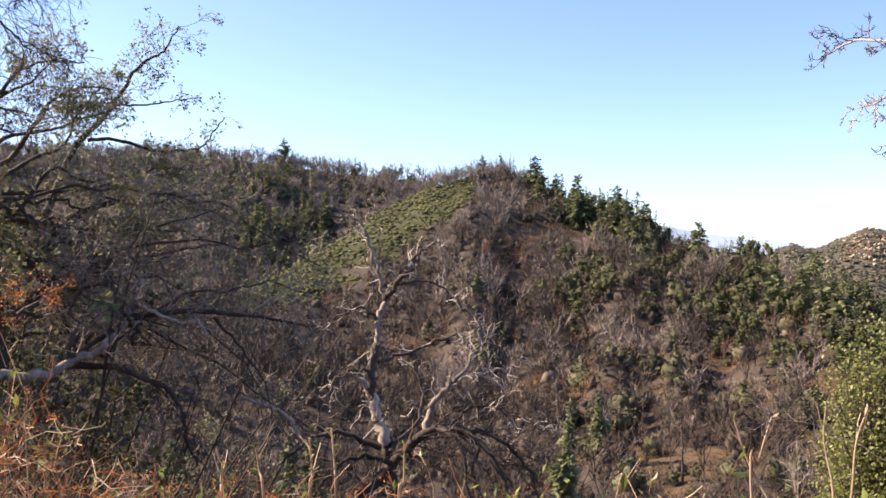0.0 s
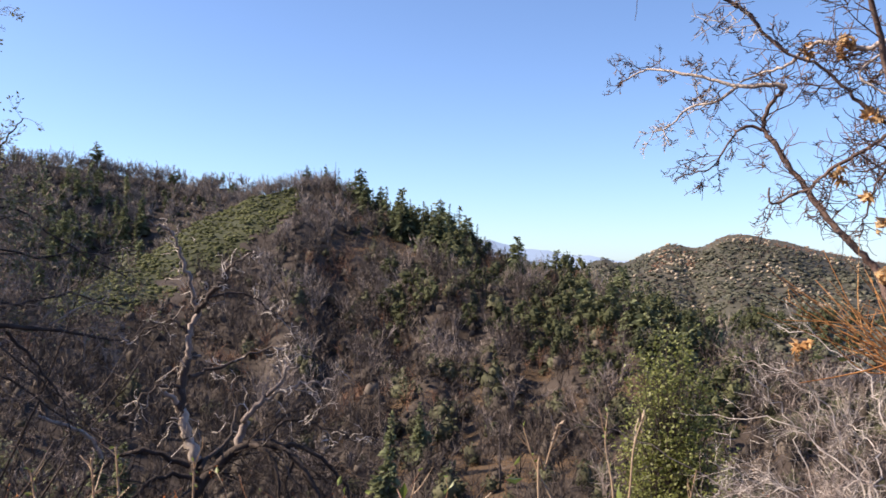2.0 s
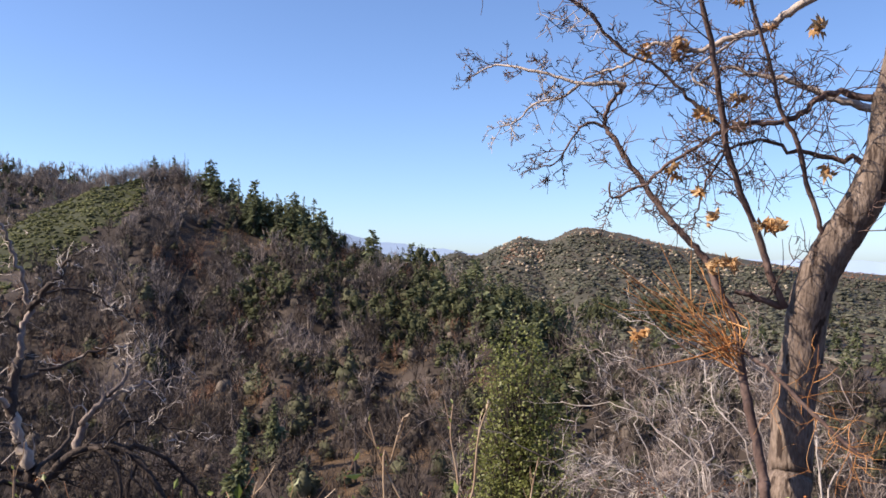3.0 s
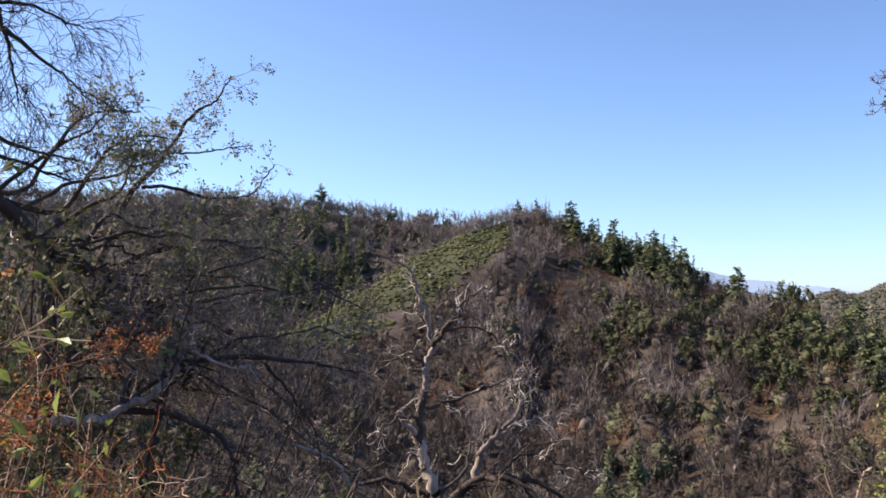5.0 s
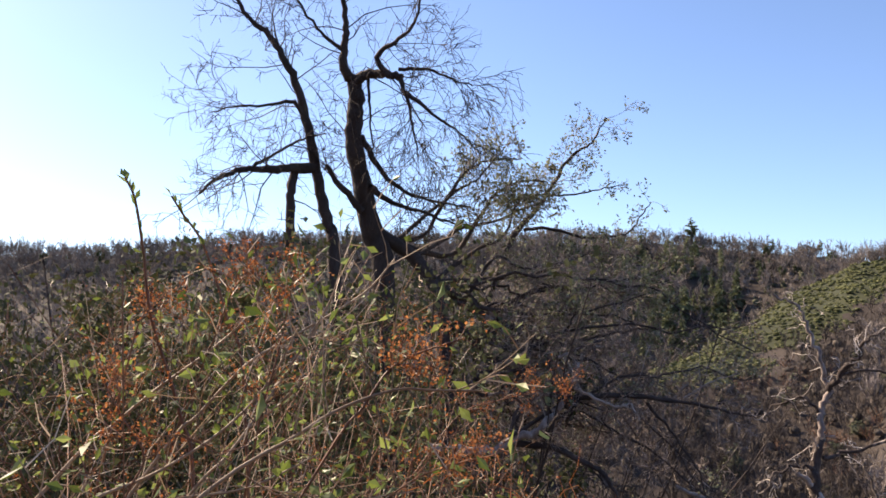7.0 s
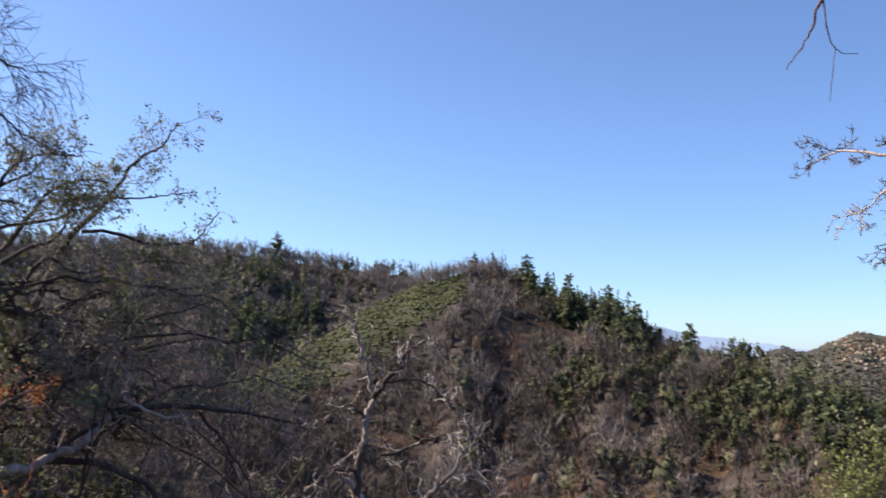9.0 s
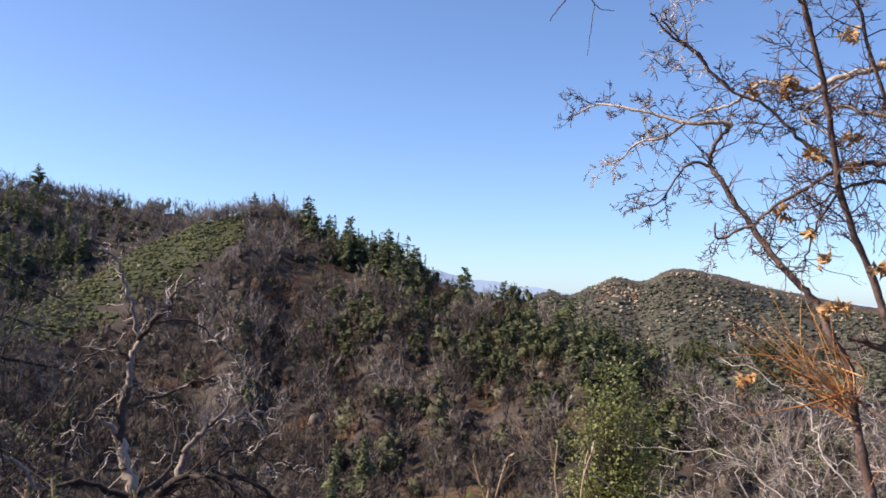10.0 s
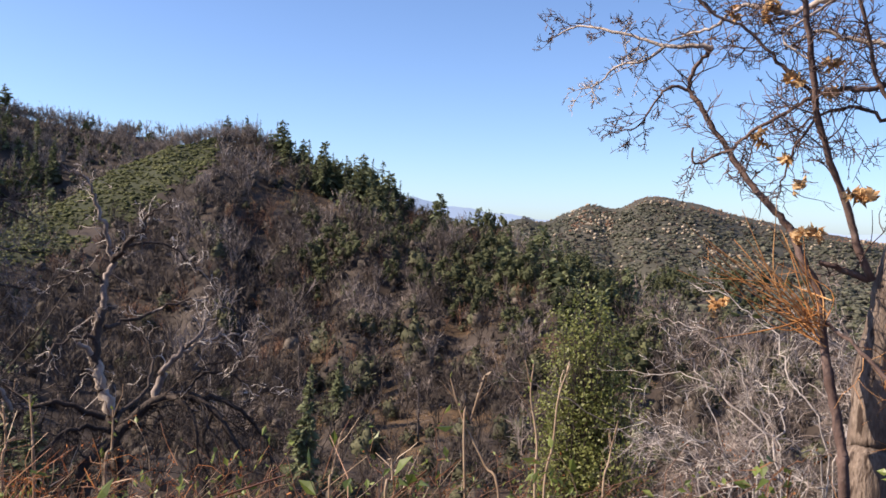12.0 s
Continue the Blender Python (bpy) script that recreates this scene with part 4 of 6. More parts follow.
limb(dead_tree, rooted([(-0.42, 8.19, -0.64), (-0.47, 8.26, -0.35), (-0.51, 8.32, -0.09), (-0.59, 8.36, 0.15), (-0.66, 8.39, 0.38)]), 0.075, 0.042, M_DEADBARK, count=7, length=0.5, level=1, name="trunk", first=0.6, **D)
# paler wood on lower trunk and left limb paints in the sun on them
limb(dead_tree, [(-0.51, 8.30, -0.08), (-0.60, 8.34, 0.15), (-0.66, 8.39, 0.38)], 0.052, 0.046, M_PALE, count=4, length=0.35, level=1, name="trunk", label="weathered bare trunk, paler with sunlight in its colour", **D)
limb(dead_tree, [(-0.655, 8.385, 0.36), (-0.65, 8.41, 0.57), (-0.61, 8.49, 0.79)], 0.046, 0.042, M_DEADBARK, count=5, length=0.4, level=1, name="trunk", **D)
limb(dead_tree, [(-0.60, 8.49, 0.78), (-0.59, 8.56, 1.02), (-0.54, 8.58, 1.22), (-0.59, 8.58, 1.42), (-0.65, 8.58, 1.63), (-0.71, 8.57, 1.81), (-0.82, 8.56, 1.95), (-0.97, 8.54, 2.03)], 0.033, 0.008, M_GREYWOOD, count=14, length=0.3, level=2, **D)
limb(dead_tree, [(-0.54, 8.58, 1.20), (-0.41, 8.49, 1.37), (-0.29, 8.45, 1.52), (-0.22, 8.40, 1.64), (-0.06, 8.40, 1.74)], 0.03, 0.007, M_DEADBARK, count=13, length=0.3, level=2, **D)
limb(dead_tree, [(-0.66, 8.39, 0.37), (-0.71, 8.34, 0.45), (-0.79, 8.32, 0.52)], 0.034, 0.02, M_PALE, name="stub", label="broken pale branch stub", sides=7)
limb(dead_tree, rooted([(-0.70, 7.98, -0.58), (-0.55, 8.05, -0.35), (-0.36, 8.11, -0.14), (-0.17, 8.10, 0.04), (0.08, 8.06, 0.10), (0.32, 7.93, -0.01), (0.51, 7.76, -0.28), (0.54, 7.57, -0.61)]), 0.085, 0.016, M_BARK, count=42, length=0.8, level=2, lift=-0.12, twig_mat=M_BARK, wiggle=0.25, many=3)
limb(dead_tree, [(-0.14, 8.11, 0.07), (-0.09, 8.10, 0.31), (0.06, 8.07, 0.46), (0.19, 8.04, 0.61), (0.27, 8.05, 0.76)], 0.036, 0.012, M_GREYWOOD, count=8, length=0.42, level=1, **(D | dict(twig_mat=M_SILVER)))
limb(dead_tree, [(0.08, 8.07, 0.47), (0.33, 8.03, 0.59), (0.54, 7.97, 0.62), (0.71, 7.92, 0.70)], 0.018, 0.006, M_PALE, count=7, length=0.4, level=1, **(D | dict(twig_mat=M_SILVER)))
limb(dead_tree, [(-0.59, 8.43, 0.64), (-0.34, 8.55, 0.69), (-0.07, 8.67, 0.80), (0.25, 8.77, 0.87), (0.36, 8.77, 0.95)], 0.02, 0.005, M_DEADBARK, count=11, length=0.27, level=2, **D)
limb(dead_tree, [(-0.57, 8.56, 0.99), (-0.76, 8.56, 1.13), (-0.98, 8.63, 1.04), (-1.20, 8.69, 0.88)], 0.016, 0.004, M_DEADBARK, count=8, length=0.27, level=2, **D)
limb(dead_tree, [(-0.44, 8.49, 1.34), (-0.13, 8.60, 1.36), (0.14, 8.69, 1.20), (0.36, 8.77, 0.98)], 0.014, 0.004, M_DEADBARK, count=8, length=0.27, level=2, **D)
limb(dead_tree, [(-0.65, 8.41, 0.54), (-0.84, 8.30, 0.58), (-1.00, 8.16, 0.42), (-1.08, 8.01, 0.20)], 0.018, 0.004, M_DEADBARK, count=8, length=0.27, level=2, **D)
limb(dead_tree, [(-0.47, 8.21, -0.14), (-0.23, 8.66, 0.06), (-0.21, 8.91, 0.37), (-0.30, 8.94, 0.58)], 0.022, 0.006, M_BARK, count=8, length=0.27, level=2, **D)
limb(dead_tree, [(0.08, 8.06, 0.09), (0.26, 8.19, 0.27), (0.59, 8.26, 0.20), (0.90, 8.31, 0.04)], 0.02, 0.005, M_BARK, count=11, length=0.45, level=2, **D)
limb(dead_tree, [(0.32, 7.93, -0.01), (0.25, 7.89, -0.22), (0.32, 7.83, -0.44), (0.36, 7.74, -0.75)], 0.02, 0.006, M_BARK, count=10, length=0.5, level=1, twig_mat=M_BARK, lift=-0.15)
for line in (
    [(0.10, 8.06, 0.09), (0.42, 7.98, 0.06), (0.72, 7.9, -0.2), (0.86, 7.82, -0.6)],
    [(-0.05, 8.08, 0.08), (0.12, 7.9, 0.02), (0.22, 7.75, -0.3), (0.25, 7.65, -0.75)],
    [(-0.45, 8.08, -0.22), (-0.75, 7.95, -0.12), (-1.05, 7.8, -0.35), (-1.2, 7.7, -0.8)],
    [(-0.55, 8.2, -0.1), (-0.95, 8.15, 0.05), (-1.3, 8.1, -0.1), (-1.55, 8.0, -0.5)],
):
    limb(dead_tree, line, 0.03, 0.007, M_BARK, count=30, length=0.65, level=2, lift=-0.14, twig_mat=M_BARK, wiggle=0.25, many=3, crook=0.015)

# --- the half-dead oak on the left
base = [(-4.05, 6.86, 1.28)][0]
oak = thing("oak_tree", (base[0], base[1], float(ground(base[0], base[1]))), "half-dead oak with bare crown and leafy side limbs", "oak")
O = dict(twig_mat=M_BARK, wiggle=0.3, lift=-0.01, spread=0.8, many=3, twig_r=0.015, least=0.0026, shrink=0.6)
limb(oak, rooted([(-3.98, 6.89, 2.09), (-4.06, 6.80, 2.52), (-4.08, 6.67, 2.91), (-4.09, 6.52, 3.27), (-4.04, 6.48, 3.54), (-4.04, 6.42, 3.73)]), 0.12, 0.06, M_BARK, count=10, length=0.88, level=2, name="trunk", sides=10, first=0.45, thin=0.12, **O)
limb(oak, [(-4.04, 6.43, 3.71), (-4.09, 6.34, 3.85), (-4.06, 6.31, 4.01), (-4.02, 6.26, 4.18), (-4.01, 6.16, 4.44), (-3.92, 6.08, 4.72)], 0.048, 0.012, M_BARK, count=15, length=0.75, level=2, **O)
limb(oak, [(-4.05, 6.42, 3.70), (-3.91, 6.42, 3.77), (-3.75, 6.45, 3.77), (-3.61, 6.48, 3.73)], 0.05, 0.03, M_BARK, count=6, length=0.62, level=2, **O)
H = dict(twig_mat=M_BARK, wiggle=0.2, lift=-0.16, spread=0.7, many=3, twig_r=0.011, least=0.0026, shrink=0.8)
limb(oak, [(-3.63, 6.47, 3.74), (-3.57, 6.51, 3.53), (-3.55, 6.57, 3.31), (-3.51, 6.59, 3.08)], 0.022, 0.005, M_BARK, count=19, length=0.62, level=2, **H)
limb(oak, [(-3.63, 6.45, 3.79), (-3.39, 6.52, 3.78), (-3.19, 6.58, 3.69), (-3.04, 6.61, 3.63)], 0.018, 0.005, M_BARK, count=14, length=0.62, level=2, **H)
limb(oak, [(-3.58, 6.48, 3.61), (-3.31, 6.56, 3.38), (-3.12, 6.63, 3.23), (-2.99, 6.66, 3.08)], 0.018, 0.004, M_BARK, count=11, length=0.56, level=2, **H)
limb(oak, [(-3.77, 6.44, 3.77), (-3.78, 6.38, 3.92), (-3.63, 6.38, 4.00), (-3.45, 6.36, 4.13), (-3.36, 6.31, 4.37)], 0.028, 0.008, M_BARK, count=12, length=0.62, level=2, **O)
limb(oak, [(-3.90, 6.43, 3.75), (-3.89, 6.44, 3.54), (-3.90, 6.49, 3.34), (-3.91, 6.55, 3.09)], 0.014, 0.006, M_BARK, count=9, length=0.44, level=1, **O)
limb(oak, rooted([(-4.23, 6.49, 2.26), (-4.27, 6.44, 2.53), (-4.31, 6.35, 2.89), (-4.35, 6.20, 3.40), (-4.39, 6.09, 3.66), (-4.43, 6.00, 3.83), (-4.51, 5.88, 4.01), (-4.62, 5.74, 4.14), (-4.69, 5.60, 4.32)], lean=(0.15, 0.1)), 0.07, 0.014, M_BARK, count=21, length=0.81, level=2, name="trunk", first=0.5, thin=0.18, **O)
limb(oak, [(-4.36, 6.19, 3.41), (-4.41, 6.07, 3.51), (-4.57, 5.90, 3.45), (-4.76, 5.77, 3.43), (-4.91, 5.67, 3.37)], 0.022, 0.004, M_BARK, count=14, length=0.62, level=2, **O)
limb(oak, [(-4.31, 6.33, 3.01), (-4.46, 6.11, 2.97), (-4.63, 6.00, 2.95), (-4.76, 5.90, 2.94), (-4.84, 5.72, 2.85), (-4.97, 5.65, 2.72)], 0.05, 0.01, M_BARK, count=19, length=0.62, level=2, **O)
limb(oak, [(-4.71, 5.94, 2.95), (-4.56, 6.02, 3.06), (-4.37, 6.12, 3.20), (-4.18, 6.23, 3.26)], 0.018, 0.006, M_BARK, count=10, length=0.50, level=2, **O)
limb(oak, [(-4.44, 6.19, 2.98), (-4.45, 6.16, 2.75), (-4.47, 6.19, 2.51), (-4.50, 6.21, 2.19)], 0.035, 0.04, M_BARK, count=4, length=0.50, level=1, **O)
limb(oak, [(-4.07, 6.66, 2.67), (-4.19, 6.49, 2.88), (-4.25, 6.36, 3.02)], 0.03, 0.02, M_BARK, count=6, length=0.50, level=2, **O)
limb(oak, [(-4.03, 6.55, 3.29), (-3.96, 6.77, 3.04), (-3.85, 6.98, 2.88), (-3.68, 7.30, 2.82), (-3.48, 7.61, 2.80)], 0.03, 0.008, M_BARK, count=19, length=0.62, level=2, **O)
limb(oak, [(-4.00, 6.66, 2.88), (-3.89, 6.86, 2.76), (-3.68, 7.09, 2.69), (-3.42, 7.34, 2.58)], 0.03, 0.008, M_BARK, count=16, length=0.62, level=2, **O)
limb(oak, [(-4.05, 6.34, 3.95), (-4.19, 6.21, 4.06), (-4.30, 6.05, 4.26), (-4.37, 5.92, 4.44)], 0.02, 0.006, M_BARK, count=11, length=0.62, level=2, **O)
# leafy limbs
tips = []
G = dict(twig_r=0.011, least=0.0024, twig_mat=M_TWIG, wiggle=0.22, lift=0.03, spread=0.9, many=3, tips=tips, first=0.3)
limb(oak, [(-4.04, 6.81, 2.52), (-3.83, 7.06, 2.35), (-3.65, 7.17, 2.10), (-3.54, 7.13, 1.76), (-3.46, 7.05, 1.29), (-3.35, 6.94, 0.74)], 0.055, 0.075, M_BARK, count=10, length=0.6, level=1, name="trunk", thin=0.15, **O)
limb(oak, [(-3.65, 7.17, 2.10)] + [(-3.50, 7.85, 1.87), (-3.40, 8.09, 2.22), (-3.32, 8.21, 2.54), (-3.19, 8.34, 2.76), (-3.03, 8.46, 3.02), (-2.86, 8.47, 3.30), (-2.72, 8.49, 3.44), (-2.59, 8.51, 3.51), (-2.45, 8.50, 3.74)], 0.045, 0.006, M_BARK, count=24, length=0.42, level=2, **G)
limb(oak, [(-3.93, 6.94, 2.43)] + [(-3.72, 7.71, 2.38), (-3.51, 7.88, 2.73), (-3.36, 7.91, 2.95), (-3.16, 7.97, 3.07), (-2.90, 8.07, 3.07)], 0.03, 0.006, M_BARK, count=24, length=0.45, level=2, **G)
limb(oak, [(-3.93, 6.94, 2.43)] + [(-3.90, 7.50, 2.55), (-3.73, 7.54, 2.83), (-3.52, 7.59, 3.12), (-3.36, 7.74, 3.25), (-3.07, 7.86, 3.27)], 0.028, 0.006, M_BARK, count=22, length=0.45, level=2, **G)
limb(oak, [(-3.23, 8.34, 2.66), (-3.01, 8.41, 2.68), (-2.70, 8.53, 2.59), (-2.48, 8.60, 2.59), (-2.27, 8.65, 2.64), (-2.17, 8.66, 2.77), (-2.06, 8.66, 2.92)], 0.02, 0.005, M_BARK, count=14, length=0.26, level=1, **G)
limb(oak, [(-3.04, 8.46, 3.00), (-2.72, 8.57, 3.03), (-2.45, 8.64, 3.08), (-2.28, 8.68, 3.11)], 0.012, 0.003, M_BARK, count=12, length=0.18, level=1, **G)
limb(oak, [(-3.65, 7.17, 2.10)] + [(-3.46, 7.76, 1.86), (-3.12, 7.90, 1.98), (-2.86, 7.99, 2.09), (-2.62, 8.07, 2.05), (-2.41, 8.14, 2.13), (-2.06, 8.23, 2.17), (-1.85, 8.27, 2.26)], 0.035, 0.006, M_BARK, count=30, length=0.4, level=2, **G)
limb(oak, [(-3.65, 7.17, 2.10)] + [(-3.22, 7.65, 1.77), (-2.93, 7.77, 1.67), (-2.59, 7.89, 1.60), (-2.23, 8.00, 1.67), (-1.91, 8.08, 1.72)], 0.03, 0.006, M_BARK, count=26, length=0.42, level=2, **G)
for line in (
    [(-3.65, 7.17, 2.10)] + [(-3.25, 7.62, 2.14), (-2.92, 7.85, 2.20), (-2.55, 8.07, 2.37), (-2.26, 8.26, 2.39)],
    [(-3.61, 7.20, 1.96)] + [(-3.10, 7.37, 1.85), (-2.70, 7.53, 1.81), (-2.28, 7.66, 1.88), (-1.88, 7.77, 2.01)],
    [(-3.78, 7.09, 2.31)] + [(-3.60, 7.75, 2.63), (-3.39, 7.94, 2.70), (-3.17, 8.12, 2.83), (-2.99, 8.18, 2.89)],
    [(-3.93, 6.94, 2.43)] + [(-3.77, 7.42, 2.77), (-3.57, 7.59, 2.98), (-3.41, 7.64, 3.08), (-3.19, 7.69, 3.33)],
    [(-3.54, 7.13, 1.76)] + [(-3.14, 7.14, 1.58), (-2.80, 7.28, 1.53), (-2.52, 7.38, 1.67), (-2.43, 7.41, 1.85)],
    [(-3.65, 7.17, 2.10)] + [(-3.44, 7.73, 2.43), (-3.28, 7.90, 2.55), (-3.17, 8.00, 2.86), (-3.02, 8.12, 3.13)],
):
    limb(oak, line, 0.024, 0.005, M_BARK, count=26, length=0.42, level=2, **G)
limb(oak, [(-3.65, 7.17, 2.10)] + [(-3.49, 7.42, 1.94), (-3.21, 7.51, 2.32), (-3.01, 7.71, 2.24), (-2.70, 7.92, 2.31)], 0.03, 0.006, M_BARK, count=24, length=0.42, level=2, **G)
foliage(oak, tips, M_LEAF, 0.038, 1.0, 0.48, label="small olive-green leathery leaves", levels=(0, 1))
# fallen pale limbs of the oak and its hanging tangle
W = dict(twig_r=0.011, least=0.0026, twig_mat=M_TWIG, wiggle=0.24, lift=-0.02, spread=1.0, many=3)
limb(oak, [(-3.29, 6.35, 0.78), (-3.10, 6.44, 0.76), (-2.92, 6.64, 0.76), (-2.73, 6.84, 0.82), (-2.53, 6.92, 0.93), (-2.44, 7.08, 1.10), (-2.39, 7.10, 1.28), (-2.33, 7.13, 1.42)], 0.045, 0.02, M_GREYWOOD, count=18, length=0.5, level=2, crook=0.014, label="bleached fallen limb", **W)
limb(oak, [(-2.43, 7.08, 1.12), (-2.20, 7.16, 1.16), (-1.87, 7.25, 1.17), (-1.56, 7.32, 1.13), (-1.23, 7.38, 1.07), (-1.02, 7.41, 1.04)], 0.032, 0.006, M_BARK, count=26, length=0.4, level=2, **W)
limb(oak, [(-2.32, 7.02, 1.23), (-2.15, 7.07, 1.14), (-2.01, 7.10, 1.09), (-1.90, 7.14, 1.10), (-1.84, 7.14, 0.99)], 0.014, 0.007, M_PALE, count=6, length=0.2, level=1, **W)
limb(oak, [(-2.84, 6.90, 0.79), (-2.51, 7.02, 0.76), (-2.30, 7.08, 0.67), (-2.13, 7.12, 0.57), (-2.02, 7.12, 0.40), (-1.98, 7.10, 0.19), (-1.89, 7.08, -0.01)], 0.03, 0.01, M_BARK, count=26, length=0.5, level=2, twig_mat=M_BARK, lift=-0.15)
limb(oak, [(-1.83, 7.36, 1.12), (-1.61, 7.39, 0.85), (-1.43, 7.40, 0.58), (-1.37, 7.36, 0.31)], 0.014, 0.005, M_BARK, count=20, length=0.5, level=2, twig_mat=M_BARK, lift=-0.12)
limb(oak, [(-1.55, 7.43, 1.16), (-1.37, 7.47, 1.28), (-1.16, 7.51, 1.36)], 0.009, 0.004, M_PALE, count=6, length=0.25, level=1, **W)
limb(oak, [(-1.64, 7.54, 0.45), (-1.39, 7.57, 0.35), (-1.23, 7.58, 0.22), (-1.18, 7.57, 0.11)], 0.014, 0.016, M_PALE, count=10, length=0.35, level=1, **W)
limb(oak, [(-3.19, 6.89, 1.16), (-2.95, 7.00, 1.32), (-2.68, 7.11, 1.38), (-2.37, 7.22, 1.53), (-2.17, 7.29, 1.60)], 0.022, 0.008, M_DEADBARK, count=26, length=0.4, level=2, **W)
limb(oak, [(-3.40, 7.13, 1.75), (-3.21, 7.22, 1.49), (-3.02, 7.29, 1.13), (-2.89, 7.31, 0.77)], 0.03, 0.01, M_BARK, count=26, length=0.5, level=2, **W)
limb(oak, [(-3.47, 7.40, 0.94), (-3.21, 7.52, 0.98), (-2.76, 7.69, 0.91), (-2.19, 7.86, 0.80)], 0.02, 0.006, M_BARK, count=30, length=0.5, level=2, **W)

crotch = [(-3.34, 7.49, 1.85), (-2.44, 7.08, 1.10), (-3.45, 7.20, 2.05), (-2.78, 6.82, 0.83), (-3.27, 6.96, 1.15), (-3.33, 7.28, 1.53)]
for k in range(24):
    p0 = np.array(crotch[k % 6])
    a, e, d = rng.uniform(7, 24), rng.uniform(-11, 4), rng.uniform(7.2, 9.2)
    x1, y1 = polar(a, d)
    p1 = np.array((x1, y1, 1.6 + d * math.tan(radians(e))))
    line = [tuple(p0), tuple(p0 + (p1 - p0) * 0.35 + (0, 0, rng.uniform(0.0, 0.35))), tuple(p0 + (p1 - p0) * 0.7 + (0, 0, rng.uniform(0.0, 0.3))), tuple(p1)]
    limb(oak, line, 0.017, 0.005, M_BARK if k % 4 else M_DEADBARK, crook=0.03, count=24, length=0.5, level=2, **(G if k % 2 else W))
foliage(oak, tips[-9000:], M_LEAF, 0.032, 0.4, 0.7, label="sparse olive leaves low in the crown", levels=(0, 1))

# --- the sycamore on the right
base = [(3.15, 3.55, 0.23)][0]
syc = thing("sycamore_tree", (base[0], base[1], float(ground(base[0], base[1]))), "winter sycamore with flaking grey trunk and few dry leaves", "sycamore")
stips = []
S = dict(wiggle=0.24, lift=0.02, spread=0.9, many=4, tips=stips, twig_r=0.01, least=0.0026)
limb(syc, rooted([(3.20, 3.63, 0.39), (3.24, 3.66, 0.58), (3.25, 3.66, 0.89), (3.31, 3.65, 1.20), (3.32, 3.59, 1.48), (3.39, 3.53, 1.68), (3.46, 3.45, 1.85), (3.53, 3.36, 2.10), (3.53, 3.30, 2.40)]), 0.118, 0.085, M_SYCBARK, twig_mat=M_STEM, count=12, length=0.58, level=2, name="trunk", sides=26, first=0.6, crook=0.002, thin=0.1, lump=0.014, **S)
limb(syc, rooted([(2.97, 3.51, 0.44), (2.98, 3.54, 0.58), (2.98, 3.60, 0.81), (2.96, 3.66, 1.04), (2.95, 3.70, 1.31), (2.89, 3.75, 1.47), (2.88, 3.83, 1.61), (2.80, 3.88, 1.73), (2.75, 3.97, 1.83), (2.70, 4.06, 1.97), (2.65, 4.13, 2.09), (2.57, 4.16, 2.22), (2.54, 4.23, 2.33), (2.55, 4.19, 2.44), (2.61, 4.14, 2.53)], lean=(0.2, 0.15)), 0.03, 0.01, M_STEM, twig_mat=M_STEM, count=14, length=0.35, level=1, name="stem", label="slender red-brown leaning stem", first=0.6, crook=0.004, **S)
limb(syc, [(2.61, 4.14, 2.53), (2.50, 4.20, 2.54), (2.41, 4.31, 2.56), (2.30, 4.41, 2.61), (2.17, 4.52, 2.66), (2.10, 4.66, 2.70), (2.00, 4.76, 2.65)], 0.014, 0.004, M_PALESTEM, twig_mat=M_STEM, count=14, length=0.2, level=2, crook=0.004, **S)
limb(syc, [(2.54, 4.23, 2.32), (2.46, 4.27, 2.34), (2.40, 4.31, 2.28), (2.35, 4.41, 2.15), (2.27, 4.46, 2.12)], 0.01, 0.003, M_STEM, twig_mat=M_STEM, count=13, length=0.22, level=2, crook=0.004, **S)
limb(syc, [(2.44, 4.29, 2.56), (2.34, 4.36, 2.48), (2.24, 4.48, 2.46), (2.18, 4.57, 2.38), (2.10, 4.61, 2.35)], 0.009, 0.003, M_PALESTEM, twig_mat=M_PALESTEM, count=12, length=0.2, level=2, crook=0.004, **S)
limb(syc, [(3.36, 3.35, 2.99), (3.26, 3.48, 2.89), (3.19, 3.56, 2.83), (3.11, 3.65, 2.76), (3.02, 3.74, 2.73), (2.94, 3.80, 2.71), (2.86, 3.87, 2.67), (2.77, 3.99, 2.72), (2.68, 4.06, 2.71), (2.60, 4.12, 2.63), (2.53, 4.23, 2.61), (2.44, 4.29, 2.57)], 0.026, 0.005, M_PALESTEM, twig_mat=M_STEM, count=20, length=0.34, level=2, crook=0.004, **S)
limb(syc, [(3.19, 3.64, 1.39), (3.11, 3.64, 1.53), (3.08, 3.67, 1.69), (2.97, 3.68, 1.94), (2.90, 3.70, 2.18), (2.85, 3.69, 2.43), (2.79, 3.67, 2.67), (2.72, 3.66, 2.88), (2.64, 3.63, 3.10)], 0.02, 0.012, M_STEM, twig_mat=M_STEM, count=15, length=0.40, level=2, name="stem", crook=0.003, **S)
limb(syc, [(3.36, 3.56, 1.64), (3.31, 3.53, 1.78), (3.27, 3.55, 1.95), (3.18, 3.54, 2.19), (3.10, 3.57, 2.37), (3.01, 3.53, 2.57), (2.92, 3.53, 2.81), (2.85, 3.51, 3.01)], 0.015, 0.008, M_STEM, twig_mat=M_STEM, count=15, length=0.40, level=2, name="stem", crook=0.003, **S)
